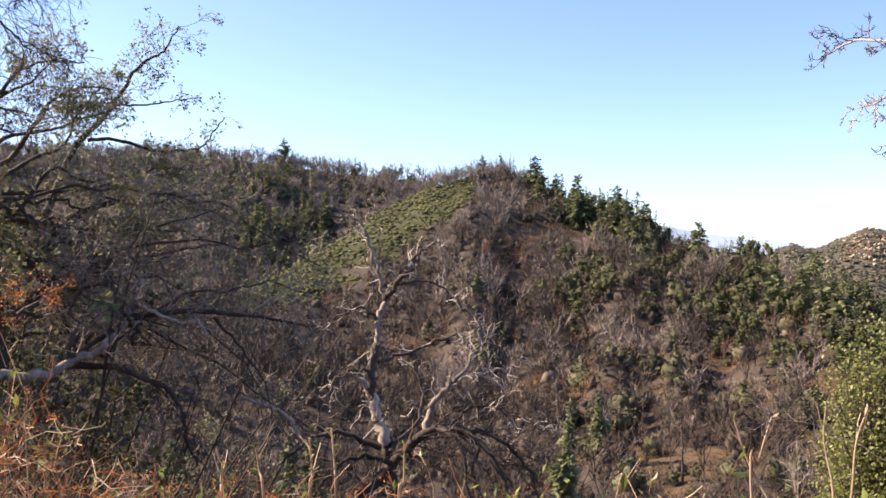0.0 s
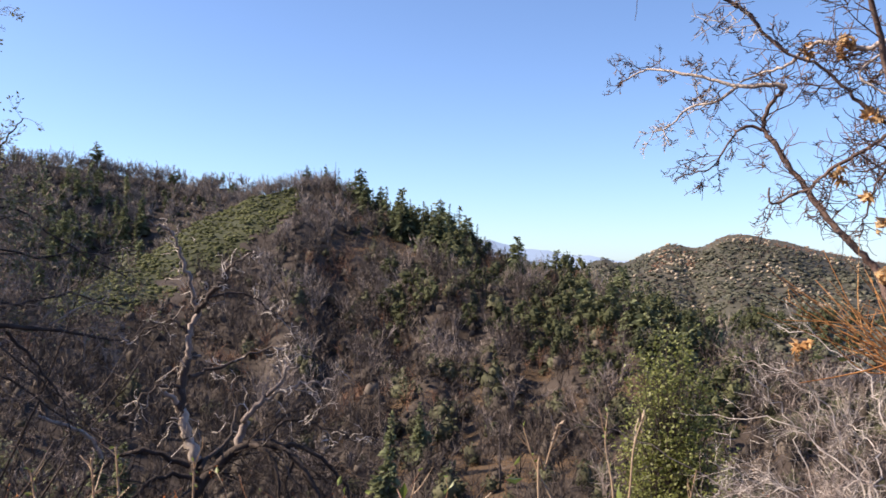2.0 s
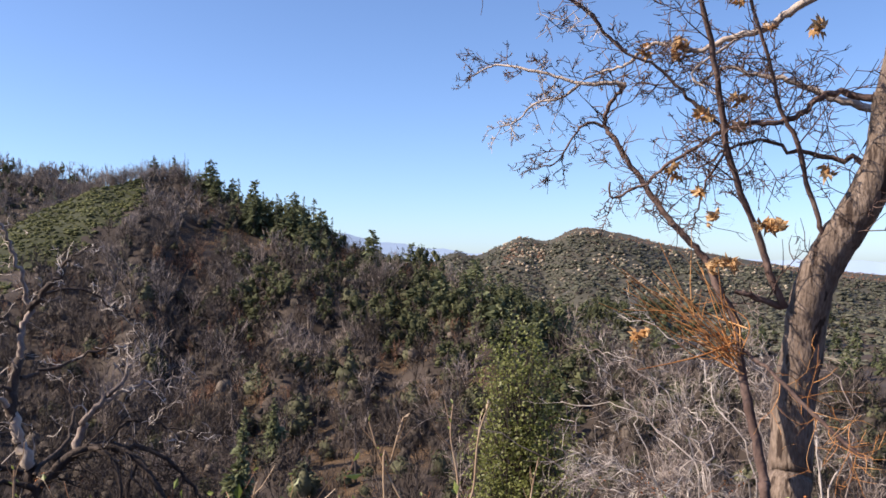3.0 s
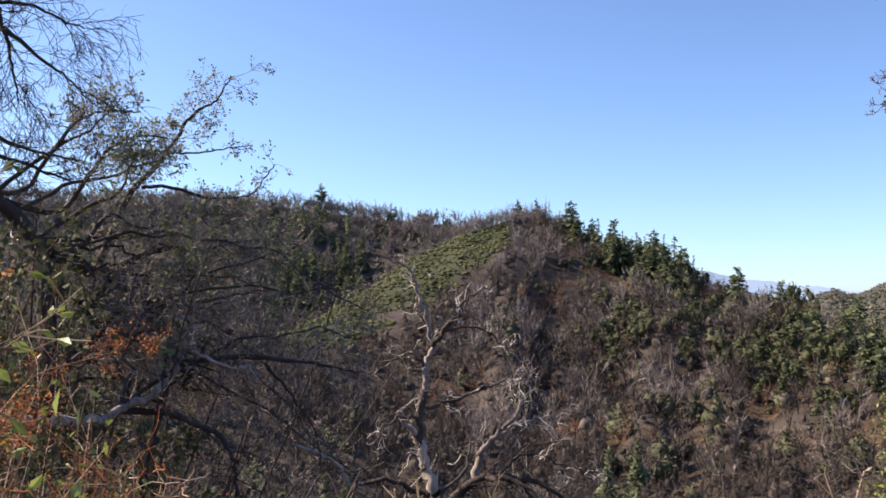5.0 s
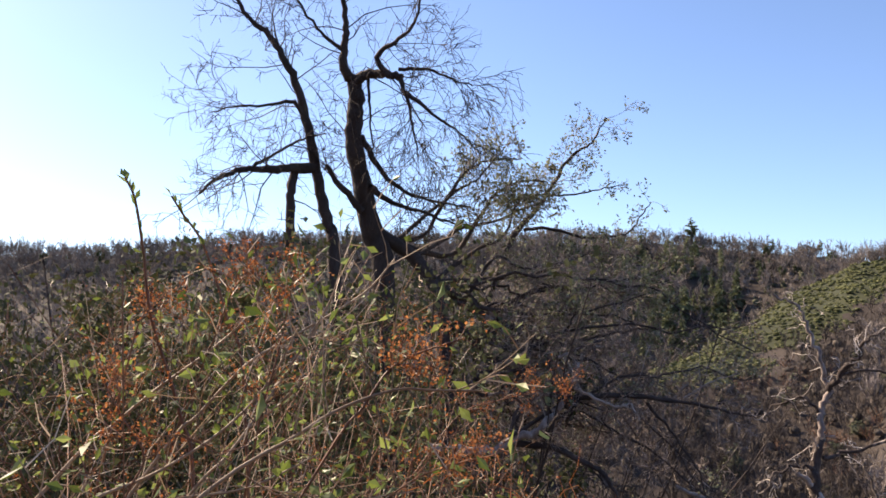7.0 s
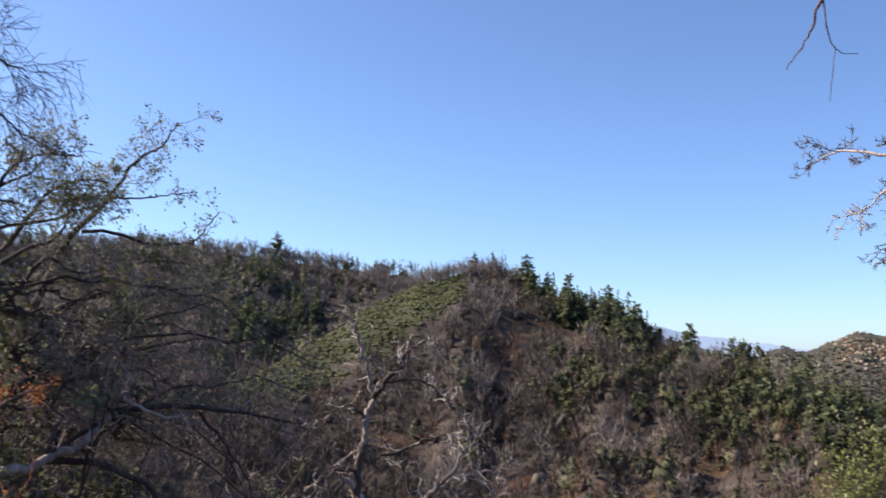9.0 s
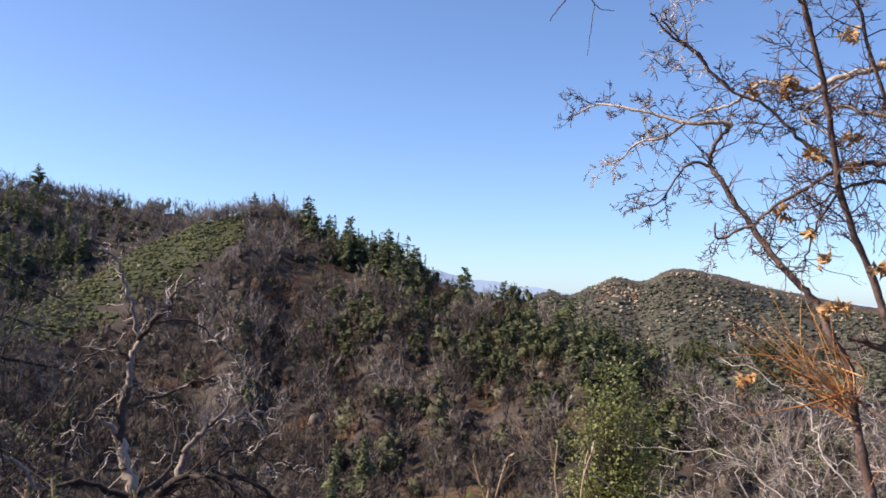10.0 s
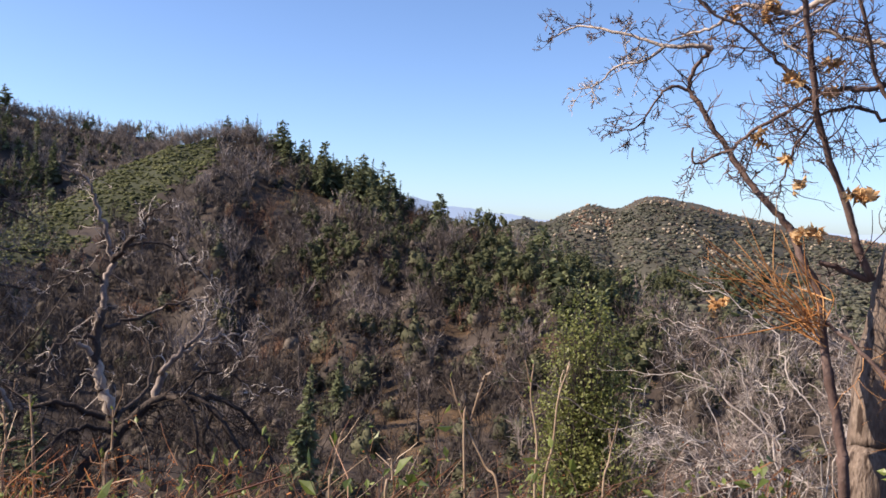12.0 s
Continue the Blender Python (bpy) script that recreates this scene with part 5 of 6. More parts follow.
limb(syc, [(3.50, 3.34, 2.36), (3.37, 3.46, 2.42), (3.27, 3.49, 2.39), (3.21, 3.55, 2.32), (3.09, 3.59, 2.28), (2.99, 3.68, 2.28), (2.91, 3.74, 2.26), (2.80, 3.77, 2.18), (2.69, 3.86, 2.10), (2.61, 3.93, 2.01), (2.54, 3.98, 1.97), (2.46, 4.03, 1.93), (2.45, 4.03, 2.01)], 0.019, 0.005, M_STEM, twig_mat=M_STEM, count=18, length=0.34, level=2, crook=0.004, **S)
limb(syc, [(2.91, 3.74, 2.26), (2.78, 3.81, 2.40), (2.71, 3.84, 2.48), (2.60, 3.89, 2.59), (2.49, 3.94, 2.64), (2.39, 3.98, 2.75), (2.27, 4.01, 2.88), (2.15, 4.03, 2.99)], 0.01, 0.005, M_STEM, twig_mat=M_STEM, count=14, length=0.34, level=2, crook=0.004, **S)
limb(syc, [(2.52, 3.98, 2.66), (2.44, 4.02, 2.73), (2.35, 4.03, 2.84), (2.24, 4.07, 2.92), (2.12, 4.09, 3.04)], 0.011, 0.005, M_STEM, twig_mat=M_PALESTEM, count=10, length=0.30, level=2, crook=0.004, **S)
limb(syc, [(3.72, 3.48, 2.34), (3.55, 3.63, 2.42), (3.45, 3.71, 2.47), (3.32, 3.81, 2.55), (3.20, 3.90, 2.58), (3.10, 3.96, 2.62), (2.98, 4.07, 2.54)], 0.024, 0.006, M_PALESTEM, twig_mat=M_STEM, count=14, length=0.34, level=2, crook=0.004, **S)
limb(syc, [(3.67, 3.43, 2.03), (3.53, 3.56, 2.12), (3.38, 3.70, 2.15), (3.24, 3.81, 2.23), (3.13, 3.90, 2.21), (2.97, 4.04, 2.10)], 0.018, 0.005, M_STEM, twig_mat=M_STEM, count=16, length=0.37, level=2, crook=0.01, **S)
limb(syc, [(2.91, 3.70, 2.17), (2.84, 3.77, 2.01), (2.81, 3.81, 1.87), (2.79, 3.83, 1.76)], 0.008, 0.003, M_STEM, twig_mat=M_STEM, count=16, length=0.28, level=1, crook=0.004, **S)
limb(syc, [(3.18, 3.65, 1.39), (3.05, 3.69, 1.44), (2.96, 3.72, 1.47)], 0.018, 0.012, M_STEM, twig_mat=M_STEM, count=4, length=0.25, level=1, crook=0.003, **S)
limb(syc, [(2.93, 3.64, 1.20), (3.00, 3.50, 1.09), (3.05, 3.37, 0.98), (3.11, 3.23, 0.85), (3.19, 3.12, 0.75)], 0.009, 0.011, M_STEM, twig_mat=M_ORANGE, count=24, length=0.36, level=1, crook=0.003, **(S | dict(twig_r=0.004, least=0.0014)))
limb(syc, [(3.04, 3.72, 2.74), (2.80, 3.83, 2.54), (2.89, 3.67, 2.39), (2.88, 3.69, 2.37)], 0.008, 0.003, M_PALESTEM, twig_mat=M_STEM, count=10, length=0.25, level=1, crook=0.003, **S)
limb(syc, [(2.54, 3.52, 3.18), (1.91, 3.19, 3.11), (1.47, 3.01, 2.95), (1.31, 3.01, 2.84), (1.30, 3.04, 2.77), (1.27, 3.08, 2.70), (1.23, 3.12, 2.63)], 0.012, 0.0016, M_STEM, name="limb", sides=5, crook=0.002)
limb(syc, [(1.32, 3.01, 2.84), (1.35, 3.04, 2.72), (1.39, 3.04, 2.67), (1.44, 3.02, 2.66)], 0.003, 0.0014, M_STEM, name="limb", sides=4, crook=0.001)
limb(syc, [(1.37, 3.04, 2.69), (1.37, 3.07, 2.59), (1.37, 3.10, 2.51)], 0.0018, 0.001, M_STEM, name="limb", sides=4, crook=0.001)


limb(syc, [(3.53, 3.31, 2.34), (3.56, 3.26, 2.7), (3.52, 3.22, 3.05), (3.58, 3.16, 3.5), (3.56, 3.1, 4.0), (3.62, 3.06, 4.4)], 0.086, 0.008, M_SYCBARK, twig_mat=M_STEM, count=8, length=0.4, level=1, name="limb", sides=16, crook=0.004, lump=0.014, **S)


def dry_cluster(tree, at, size, count):
    """A bunch of curled dry leaves hanging from a twig."""
    g = Geo()
    at = np.array(at) - np.array(tree.location)
    for _ in range(count):
        d = rng.normal(size=3) * (1, 1, 0.8) + (0, 0, -0.5)
        s = size * rng.uniform(0.7, 1.2)
        way = unit(d)
        side = unit(np.cross(way, rng.normal(size=3)))
        up = np.cross(side, way)
        c0 = at + rng.normal(size=3) * size * 0.3
        # five pointed lobes round a stalk, curled
        pts, fc = [c0], []
        for k in range(11):
            a = -2.2 + 4.4 * k / 10
            q = s * (0.6 if k % 2 else 0.4) * rng.uniform(0.85, 1.15)
            pts.append(c0 + way * math.cos(a) * q + side * math.sin(a) * q + up * q * 0.8 * rng.uniform(0.2, 1.5) * (1 if k % 2 else -0.2))
        for k in range(1, 11):
            fc.append([0, k, k + 1])
        g.add(pts, fc)
    part("dry_leaves", g, M_DRYLEAF, tree, "curled tan dry leaves")


for spot in [(2.65, 4.02, 2.67), (2.79, 3.92, 2.70), (2.77, 3.94, 2.67), (3.13, 3.64, 2.75), (2.98, 3.71, 2.91), (3.29, 3.51, 2.74), (2.82, 3.77, 2.32), (2.97, 3.70, 2.26), (2.70, 3.86, 2.07), (2.81, 3.80, 1.96), (2.86, 3.77, 1.83), (3.01, 3.53, 1.79), (3.03, 3.51, 1.78), (3.30, 3.51, 2.05), (3.05, 3.80, 2.44), (2.94, 3.72, 1.60), (2.88, 3.76, 1.60), (2.53, 3.87, 1.27), (2.50, 3.89, 1.25)]:
    dry_cluster(syc, spot, 0.06, rng.integers(4, 8))

# --- the orange willow-like twigs before the sycamore
root = [(2.89, 3.61, 1.18)][0]
g = Geo()
ends = [(2.60, 3.71, 1.63), (2.66, 3.73, 1.60), (2.41, 3.72, 1.48), (2.40, 3.84, 1.44), (2.45, 3.69, 1.54), (2.73, 3.75, 1.53), (2.55, 3.74, 1.38), (2.42, 3.77, 1.38), (2.70, 3.65, 1.49), (2.48, 3.80, 1.51)]
for k in range(30):
    e = np.array(ends[k % len(ends)]) + rng.normal(size=3) * 0.07
    a = np.array(root) + rng.normal(size=3) * (0.02, 0.03, 0.07)
    m = (a + e) / 2 + np.array((0.03, 0, -0.04)) + rng.normal(size=3) * 0.06
    line = spline([a, m, e], 5) - np.array(syc.location)
    tube(g, line, np.linspace(0.0042, 0.0016, len(line)), 4)
    if k % 2:
        twigs(g, line, 0.004, 0.002, 3, 0.15, 0, 0.15, 0.06, 0.5)
low = [(2.88, 3.62, 1.23), (2.71, 3.61, 1.18), (2.56, 3.66, 1.14), (2.40, 3.70, 1.11)]
line = spline(low, 5) - np.array(syc.location)
tube(g, line, np.linspace(0.006, 0.002, len(line)), 4)
part("shoot_tuft", g, M_ORANGE, syc, "thin orange-brown dry shoots", kind="stuff")
for e in [(2.52, 3.69, 1.22), (2.63, 3.68, 1.21)]:
    q = Geo()
    leaf(q, np.array(e) - np.array(syc.location), (-0.6, 0, 0.1), 0.06, 0.4)
    part("leaf", q, M_SHRUBLEAF, syc, "small green leaf")


# ---------------------------------------------------------------- shrubs on the near slope
def shrub(name, at, tall, wide, stems, mat, leaf_mat, size, per, label, category, level=2, lean=(0, 0, 0), twig_count=7, group="", r=0.012, twig_len=0.45, levels=(0, 1), chance=1.0):
    """A bush of several stems from one root, with twigs and leaves."""
    ob = thing(name, at, label, category, group)
    tips_here = []
    for k in range(stems):
        a = 2.4 * k + rng.uniform(-0.5, 0.5)
        way = np.array((math.cos(a) * wide, math.sin(a) * wide, 1.6)) + np.array(lean)
        line = wander((math.cos(a) * 0.08, math.sin(a) * 0.08, -0.1), way, tall * rng.uniform(0.72, 1.05), 9, 0.06, 0.02)
        g = Geo()
        tube(g, line, np.linspace(r, r * 0.25, len(line)), 5)
        st = part("stem", g, mat, ob)
        t = Geo()
        twigs(t, line, r * 0.5, r * 0.2, twig_count, tall * twig_len * 0.5, level, 0.25, 0.02, 0.9, tips_here, 0.2)
        part("twig_spray", t, mat, st, kind="stuff")
    if leaf_mat:
        foliage(ob, tips_here, leaf_mat, size, per, chance, levels=levels, flat=True)
    return ob


def on_slope(line):
    x, y, _ = line
    return (x, y, float(ground(x, y)))


for k, (a, d, h) in enumerate([(10, 11, 4.8), (17, 11.5, 4.6), (5.5, 12, 4.8), (22, 9.2, 4.6), (26.5, 9.0, 4.6), (30, 9.5, 4.2)]):
    x, y = polar(a, d)
    shrub("bare_shrub", (x, y, float(ground(x, y))), h, 0.75, 9, M_BARK, M_LEAF if k % 3 == 0 else None, 0.04, 0.8, "leafless tangled shrub behind the oak", "shrub", twig_count=9, r=0.02, twig_len=0.3, group="bare shrubs on the near slope")

for k, (a, d, e) in enumerate([(22.5, 9.4, 0.0), (24.5, 9.2, 2.0), (26.0, 9.2, 3.0), (28, 9.2, 4.2), (30.5, 8.6, 4.0), (33, 9.2, 4.2), (36, 8.8, 4.0), (40, 9.2, 3.6)]):
    x, y = polar(a, d)
    z = float(ground(x, y))
    shrub("scrub_oak", (x, y, z), (1.6 + d * math.tan(radians(e)) - z) * 1.05, 0.55, 9, M_BARK, M_OAKLEAF if a > 25 else None, 0.06, 1.3, "dark twiggy scrub oak crowding the oak's foot", "shrub", twig_count=8, r=0.022, twig_len=0.28, group="scrub under the oak", chance=0.7)


def cone_bush(at, top, bottom, wide_top, wide_low, boughs, label):
    """A dense leafy shrub oak with a blunt cone for a crown."""
    ob = thing("green_shrub_oak", at, label, "shrub", "shrub oaks on the near slope")
    g, h = Geo(), top - at[2]
    axis = wander((0, 0, -0.1), (0, 0, 1), h * 0.96, 9, 0.015, 0.2)
    tube(g, axis, np.linspace(0.09, 0.01, len(axis)), 6)
    part("trunk", g, M_BARK, ob)
    t, lv = Geo(), Geo()
    for k in range(boughs):
        s0 = 1 - (1 - (bottom - at[2]) / h) * rng.random() ** 0.62
        wide = wide_low + (wide_top - wide_low) * (s0 - (bottom - at[2]) / h) / (1 - (bottom - at[2]) / h)
        a, q = rng.uniform(0, 6.28), wide * rng.random() ** 0.4 * rng.uniform(0.8, 1.15)
        root = axis[min(int(max(s0 - 0.12, 0) * 9), 9)]
        end = np.array((math.cos(a) * q, math.sin(a) * q, 0)) + (root[0], root[1], s0 * h * rng.uniform(0.98, 1.02))
        line = spline([root, (root + end) / 2 + rng.normal(size=3) * 0.05, end], 2)
        tube(t, line, np.linspace(0.012, 0.003, len(line)), 3)
        for _ in range(38):
            c0 = root + (end - root) * (1 - 0.4 * rng.random() ** 2) + rng.normal(size=3) * (0.09, 0.09, 0.1)
            n0 = unit(end - root + (0, 0, 0.15)) + rng.normal(size=3) * 0.8
            a0 = unit(np.cross(n0, rng.normal(size=3))) * rng.uniform(0.016, 0.034)
            b0 = unit(np.cross(a0, n0)) * rng.uniform(0.011, 0.022)
            lv.add([c0 - a0, c0 + b0, c0 + a0, c0 - b0], [[0, 1, 2, 3]])
    part("bough_spray", t, M_BARK, ob, kind="stuff")
    part("foliage", lv, M_SHRUBLEAF, ob, smooth=False, kind="stuff")


b = on_slope((5.17, 11.2, 0))
cone_bush(b, 0.86, b[2] + 1.2, 0.5, 1.08, 1350, "tall bushy yellow-green shrub oak on the slope")
b = on_slope((5.45, 10.6, 0))
cone_bush(b, -0.3, b[2] + 1.1, 0.35, 0.6, 260, "lower dark green shrub oak beside dead brush")
shrub("green_shrub", on_slope([(4.71, 6.31, 0.01)][0]), 3.0, 0.6, 9, M_BARK, M_FRESH, 0.045, 2.0, "leafy green shrub under the sycamore", "shrub", twig_count=10, r=0.012, twig_len=0.35)

# bleached dead brush below the sycamore
for n, (line, d) in enumerate([
    ([(5.94, 8.80, -1.40), (5.88, 9.00, -0.90), (5.72, 9.23, -0.34), (5.45, 9.47, 0.07), (5.08, 9.70, 0.29)], 0),
    ([(6.08, 8.24, -0.89), (5.97, 8.51, -0.13), (5.77, 8.71, 0.21), (5.50, 8.91, 0.48), (5.34, 9.01, 0.52)], 0),
    ([(6.15, 7.62, -0.62), (6.11, 7.81, 0.03), (5.99, 7.96, 0.36), (5.84, 8.10, 0.58), (5.63, 8.25, 0.65)], 0),
    ([(5.32, 8.33, -1.05), (5.18, 8.56, -0.57), (4.94, 8.76, -0.30), (4.74, 8.90, -0.14)], 0),
    ([(7.26, 8.64, -0.81), (7.24, 8.83, -0.07), (7.03, 9.07, 0.42), (6.79, 9.28, 0.67)], 0),
    ([(5.31, 7.53, -0.88), (5.22, 7.70, -0.48), (5.07, 7.87, -0.19), (4.81, 8.07, -0.05)], 0),
    ([(6.02, 6.44, -0.42), (6.16, 6.46, 0.16), (6.09, 6.60, 0.58), (6.00, 6.72, 0.82)], 0),
    ([(5.36, 6.92, -0.66), (5.44, 6.97, -0.27), (5.32, 7.13, 0.01), (5.08, 7.33, 0.13)], 0),
]):
    b = line[0]
    ob = thing("dead_shrub", on_slope(b), "bleached silver-grey dead shrub with wiry branches", "dead shrub", "dead brush below the sycamore")
    for k in range(4):
        off = rng.normal(size=3) * (0.2, 0.15, 0.07) if k < 2 else rng.normal(size=3) * (0.45, 0.35, 0.1) - (0, 0, 0.35 + 0.2 * (k - 2))
        bent = [np.array(q) + off * (0.3 + 0.9 * m) * (1 if k < 2 else 0.6) + rng.normal(size=3) * 0.05 for m, q in enumerate(line)]
        limb(ob, rooted([tuple(q) for q in bent]), 0.013, 0.004, M_SILVER if k != 1 else M_GREYWOOD, M_SILVER if k % 2 == 0 else M_TWIG, count=20, length=0.5, level=1, name="branch", sides=5, wiggle=0.17, lift=0.015, spread=0.6, many=9, first=0.3, twig_r=0.007, crook=0.025, least=0.002)


# --- the thicket beside the trail, and stalks along its edge
BROW = [(-50, -13.5), (-40, -13), (-30, -14), (-10, -14.3), (8, -14.2), (14, -12.8), (18, -10.0), (21, -5.0), (24, -0.5), (26, 2.0), (28, 4.2), (30, 6.0), (32, 6.8), (36, 6.4), (40, 5.8), (46, 5.4), (70, 6)]  # azimuth, and how high the near thicket stands in degrees above level


def thicket_shrub(az, r, rise, stems=32, dry=0.34, green=1.0, fork=1):
    x, y = polar(az, r)
    x = x - 0.19 if az > 5 else x
    z0 = float(ground(x, y))
    top = 1.6 + r * math.tan(radians(float(table(az, BROW)) + rise)) - z0
    if top < 0.15:
        return
    ob = thing("wild_buckwheat", (x, y, z0), "scrubby bush with rusty dry flowers and green leaves", "shrub", "bushes beside the trail")
    gs, gd, gf, gl = Geo(), Geo(), Geo(), Geo()
    for k in range(stems):
        a = rng.uniform(0, 6.28)
        foot = np.array((math.cos(a), math.sin(a), 0)) * rng.uniform(0, 0.22)
        ln = top * (1.12 - 0.6 * rng.random() ** 2)
        way = np.array((math.cos(a) * 1.1 + 0.75, math.sin(a) * 0.7, 1.0))
        line = wander(foot - (0, 0, 0.05), way, ln * 1.6, 7, 0.21, -0.01)
        if line[-1][2] > top * 1.04:
            line = line * (1, 1, top * 1.02 / line[-1][2])
        wx, wy, wz = line[:, 0] + x, line[:, 1] + y, line[:, 2] + z0
        ex = wx + 0.19 if az > 5 else wx
        far = np.hypot(ex, wy)
        roof = 1.6 + far * np.tan(np.radians(table(np.degrees(np.arctan2(-ex, wy)), BROW) + rise - 3.5 * rng.random() ** 2)) - z0
        fit = min(1.0, (roof / np.maximum(line[:, 2], 0.05))[2:].min())
        line = line * (1, 1, fit)
        wz = line[:, 2] + z0
        if fit < 0.2 or np.sqrt(wx ** 2 + wy ** 2 + (wz - 1.6) ** 2).min() < 1.0 or np.sqrt((wx + 0.19) ** 2 + wy ** 2 + (wz - 1.6) ** 2).min() < 0.8:
            continue
        g = gs if k % 5 == 0 else gd
        rr = rng.choice((0.0014, 0.0019, 0.0026, 0.0038), p=(0.35, 0.35, 0.2, 0.1))
        tube(g, line, np.linspace(rr, rr * 0.4, len(line)), 3)
        ends = []
        twigs(g, line, rr * 1.2, rr * 0.7, rng.poisson(6 if fork else 9), min(0.2, ln * 0.32), fork, 0.3, 0.02, 1.1, ends, 0.25, 3, 0.6, 1, 3, 0.0009)
        for at, w, lv in ends:
            u1 = rng.random()
            if u1 < dry * 0.5:
                for _ in range(rng.integers(2, 8)):
                    petal(gf, at + rng.normal(size=3) * 0.012, rng.uniform(0.003, 0.008))
            elif u1 < dry * 0.5 + green * 0.6:
                if rng.random() < 0.55:
                    leaf(gl, at, w + rng.normal(size=3) * 0.7, rng.uniform(0.016, 0.038), 0.5)
                else:
                    petal(gl, at, rng.uniform(0.008, 0.02))
    part("stem_tuft", gs, M_STRAW, ob, "pale straw-coloured stems", kind="stuff")
    part("stem_tuft", gd, M_DARKTWIG, ob, "brown woody stems", kind="stuff")
    if gf.v:
        part("flower_head", gf, M_RUST, ob, "rust-orange dry flower heads", smooth=False, kind="stuff")
    if gl.v:
        part("leaf_spray", gl, M_FRESH, ob, "small bright green leaves", smooth=False, kind="stuff")


for az_here in np.arange(11, 64, 2.2):
    thicket_shrub(az_here + rng.uniform(-1, 1), rng.uniform(1.3, 1.7), rng.uniform(-1.5, 0.8))
for az_here in np.arange(14, 64, 2.4):
    thicket_shrub(az_here + rng.uniform(-1, 1), rng.uniform(1.8, 2.6), rng.uniform(-2.5, 0.0), stems=21, fork=0)
for az_here in np.arange(18, 66, 3.0):
    thicket_shrub(az_here + rng.uniform(-1, 1), rng.uniform(2.8, 3.6), rng.uniform(-2.5, -0.5), stems=23, fork=0)
for az_here in np.arange(20, 62, 5.0):
    thicket_shrub(az_here + rng.uniform(-1, 1), rng.uniform(1.15, 1.3), rng.uniform(-9, -4), stems=26, dry=0.4)
for az_here in np.arange(-6, 17, 2.6):
    thicket_shrub(az_here + rng.uniform(-1, 1), rng.uniform(1.5, 2.2), rng.uniform(-0.6, 0.8), stems=30, dry=0.5, green=0.3)
for az_here in np.arange(-52, -34, 4.0):
    thicket_shrub(az_here, rng.uniform(2.6, 3.4), rng.uniform(-1.5, 0.8), stems=22, dry=0.4, green=0.3)

def dry_mat(az, r, el, wide, strands):
    """A springy mound of curled rust-brown dry stems and flower heads."""
    x, y = polar(az, r)
    z0 = float(ground(x, y))
    top = 1.6 + r * math.tan(radians(el)) - z0
    ob = thing("dry_buckwheat", (x, y, z0), "rust-brown mound of curled dry flower stems", "shrub", "dry mounds beside the trail")
    sets = [Geo(), Geo(), Geo()]
    for k in range(strands):
        a, q = rng.uniform(0, 6.28), wide * rng.random() ** 0.6
        h = top * (1 - 0.35 * (q / wide) ** 2) * (0.45 + 0.55 * rng.random() ** 0.5)
        start = np.array((math.cos(a) * q, math.sin(a) * q, h))
        line = wander(start, rng.normal(size=3) * (1, 1, 0.6) + (0, 0, 0.4), rng.uniform(0.05, 0.15), 4, 0.5, 0.02)
        kind = rng.choice(3, p=(0.34, 0.33, 0.33))
        ribbon(sets[kind], line, rng.uniform(0.0006, 0.0014), 0.0004)
        if kind == 0:
            for _ in range(3):
                petal(sets[0], line[-1] + rng.normal(size=3) * 0.008, rng.uniform(0.003, 0.008))
    for k in range(26):
        a, q = rng.uniform(0, 6.28), wide * rng.random() ** 0.6
        end = np.array((math.cos(a) * q, math.sin(a) * q, top * (1 - 0.35 * (q / wide) ** 2) * rng.uniform(0.8, 1.04)))
        line = spline([(0, 0, -0.03), end * (0.4, 0.4, 0.55) + rng.normal(size=3) * 0.02, end], 4)
        tube(sets[1 + k % 2], line, np.linspace(0.0028, 0.0011, len(line)), 3)
    part("flower_head", sets[0], M_RUST, ob, "rust-orange dry flower heads", smooth=False, kind="stuff")
    part("stem_tuft", sets[1], M_DARKTWIG, ob, "brown curled stems", kind="stuff")
    part("stem_tuft", sets[2], M_STRAW, ob, "pale dry stems", kind="stuff")


for a, r, el, wide in ((26.5, 1.7, -8.2, 0.26), (23.2, 1.65, -9.3, 0.26), (20.3, 1.75, -11.8, 0.24), (30.5, 1.8, -7.0, 0.28), (17.0, 1.8, -13.4, 0.22), (12.8, 1.9, -13.9, 0.22), (9.3, 1.95, -13.4, 0.22), (6.0, 1.95, -13.6, 0.2), (2.5, 2.0, -14.2, 0.2), (-1.5, 2.0, -14.6, 0.2)):
    dry_mat(a, r, el, wide, 1500)

# leafy scrub behind the thicket, hiding the oak's foot
for k, (a, d, h) in enumerate([(35.5, 4.6, 0), (38, 5.0, 0), (40, 5.2, 0), (42.5, 4.4, 0), (46, 5.0, 0), (50, 4.6, 0), (55, 5.2, 0)]):
    x, y = polar(a, d)
    h = (1.6 + d * math.tan(radians(min(float(table(a - 3, BROW)) - 1.0, 4.6))) - float(ground(x, y))) / 1.0
    shrub("ceanothus_bush", (x, y, float(ground(x, y))), h, 0.3, 10, M_DARKTWIG, M_OAKLEAF, 0.034, 3.6, "dense green leafy bush behind the trailside thicket", "shrub", level=1, twig_count=13, r=0.012, twig_len=0.32, group="bushes under the oak")

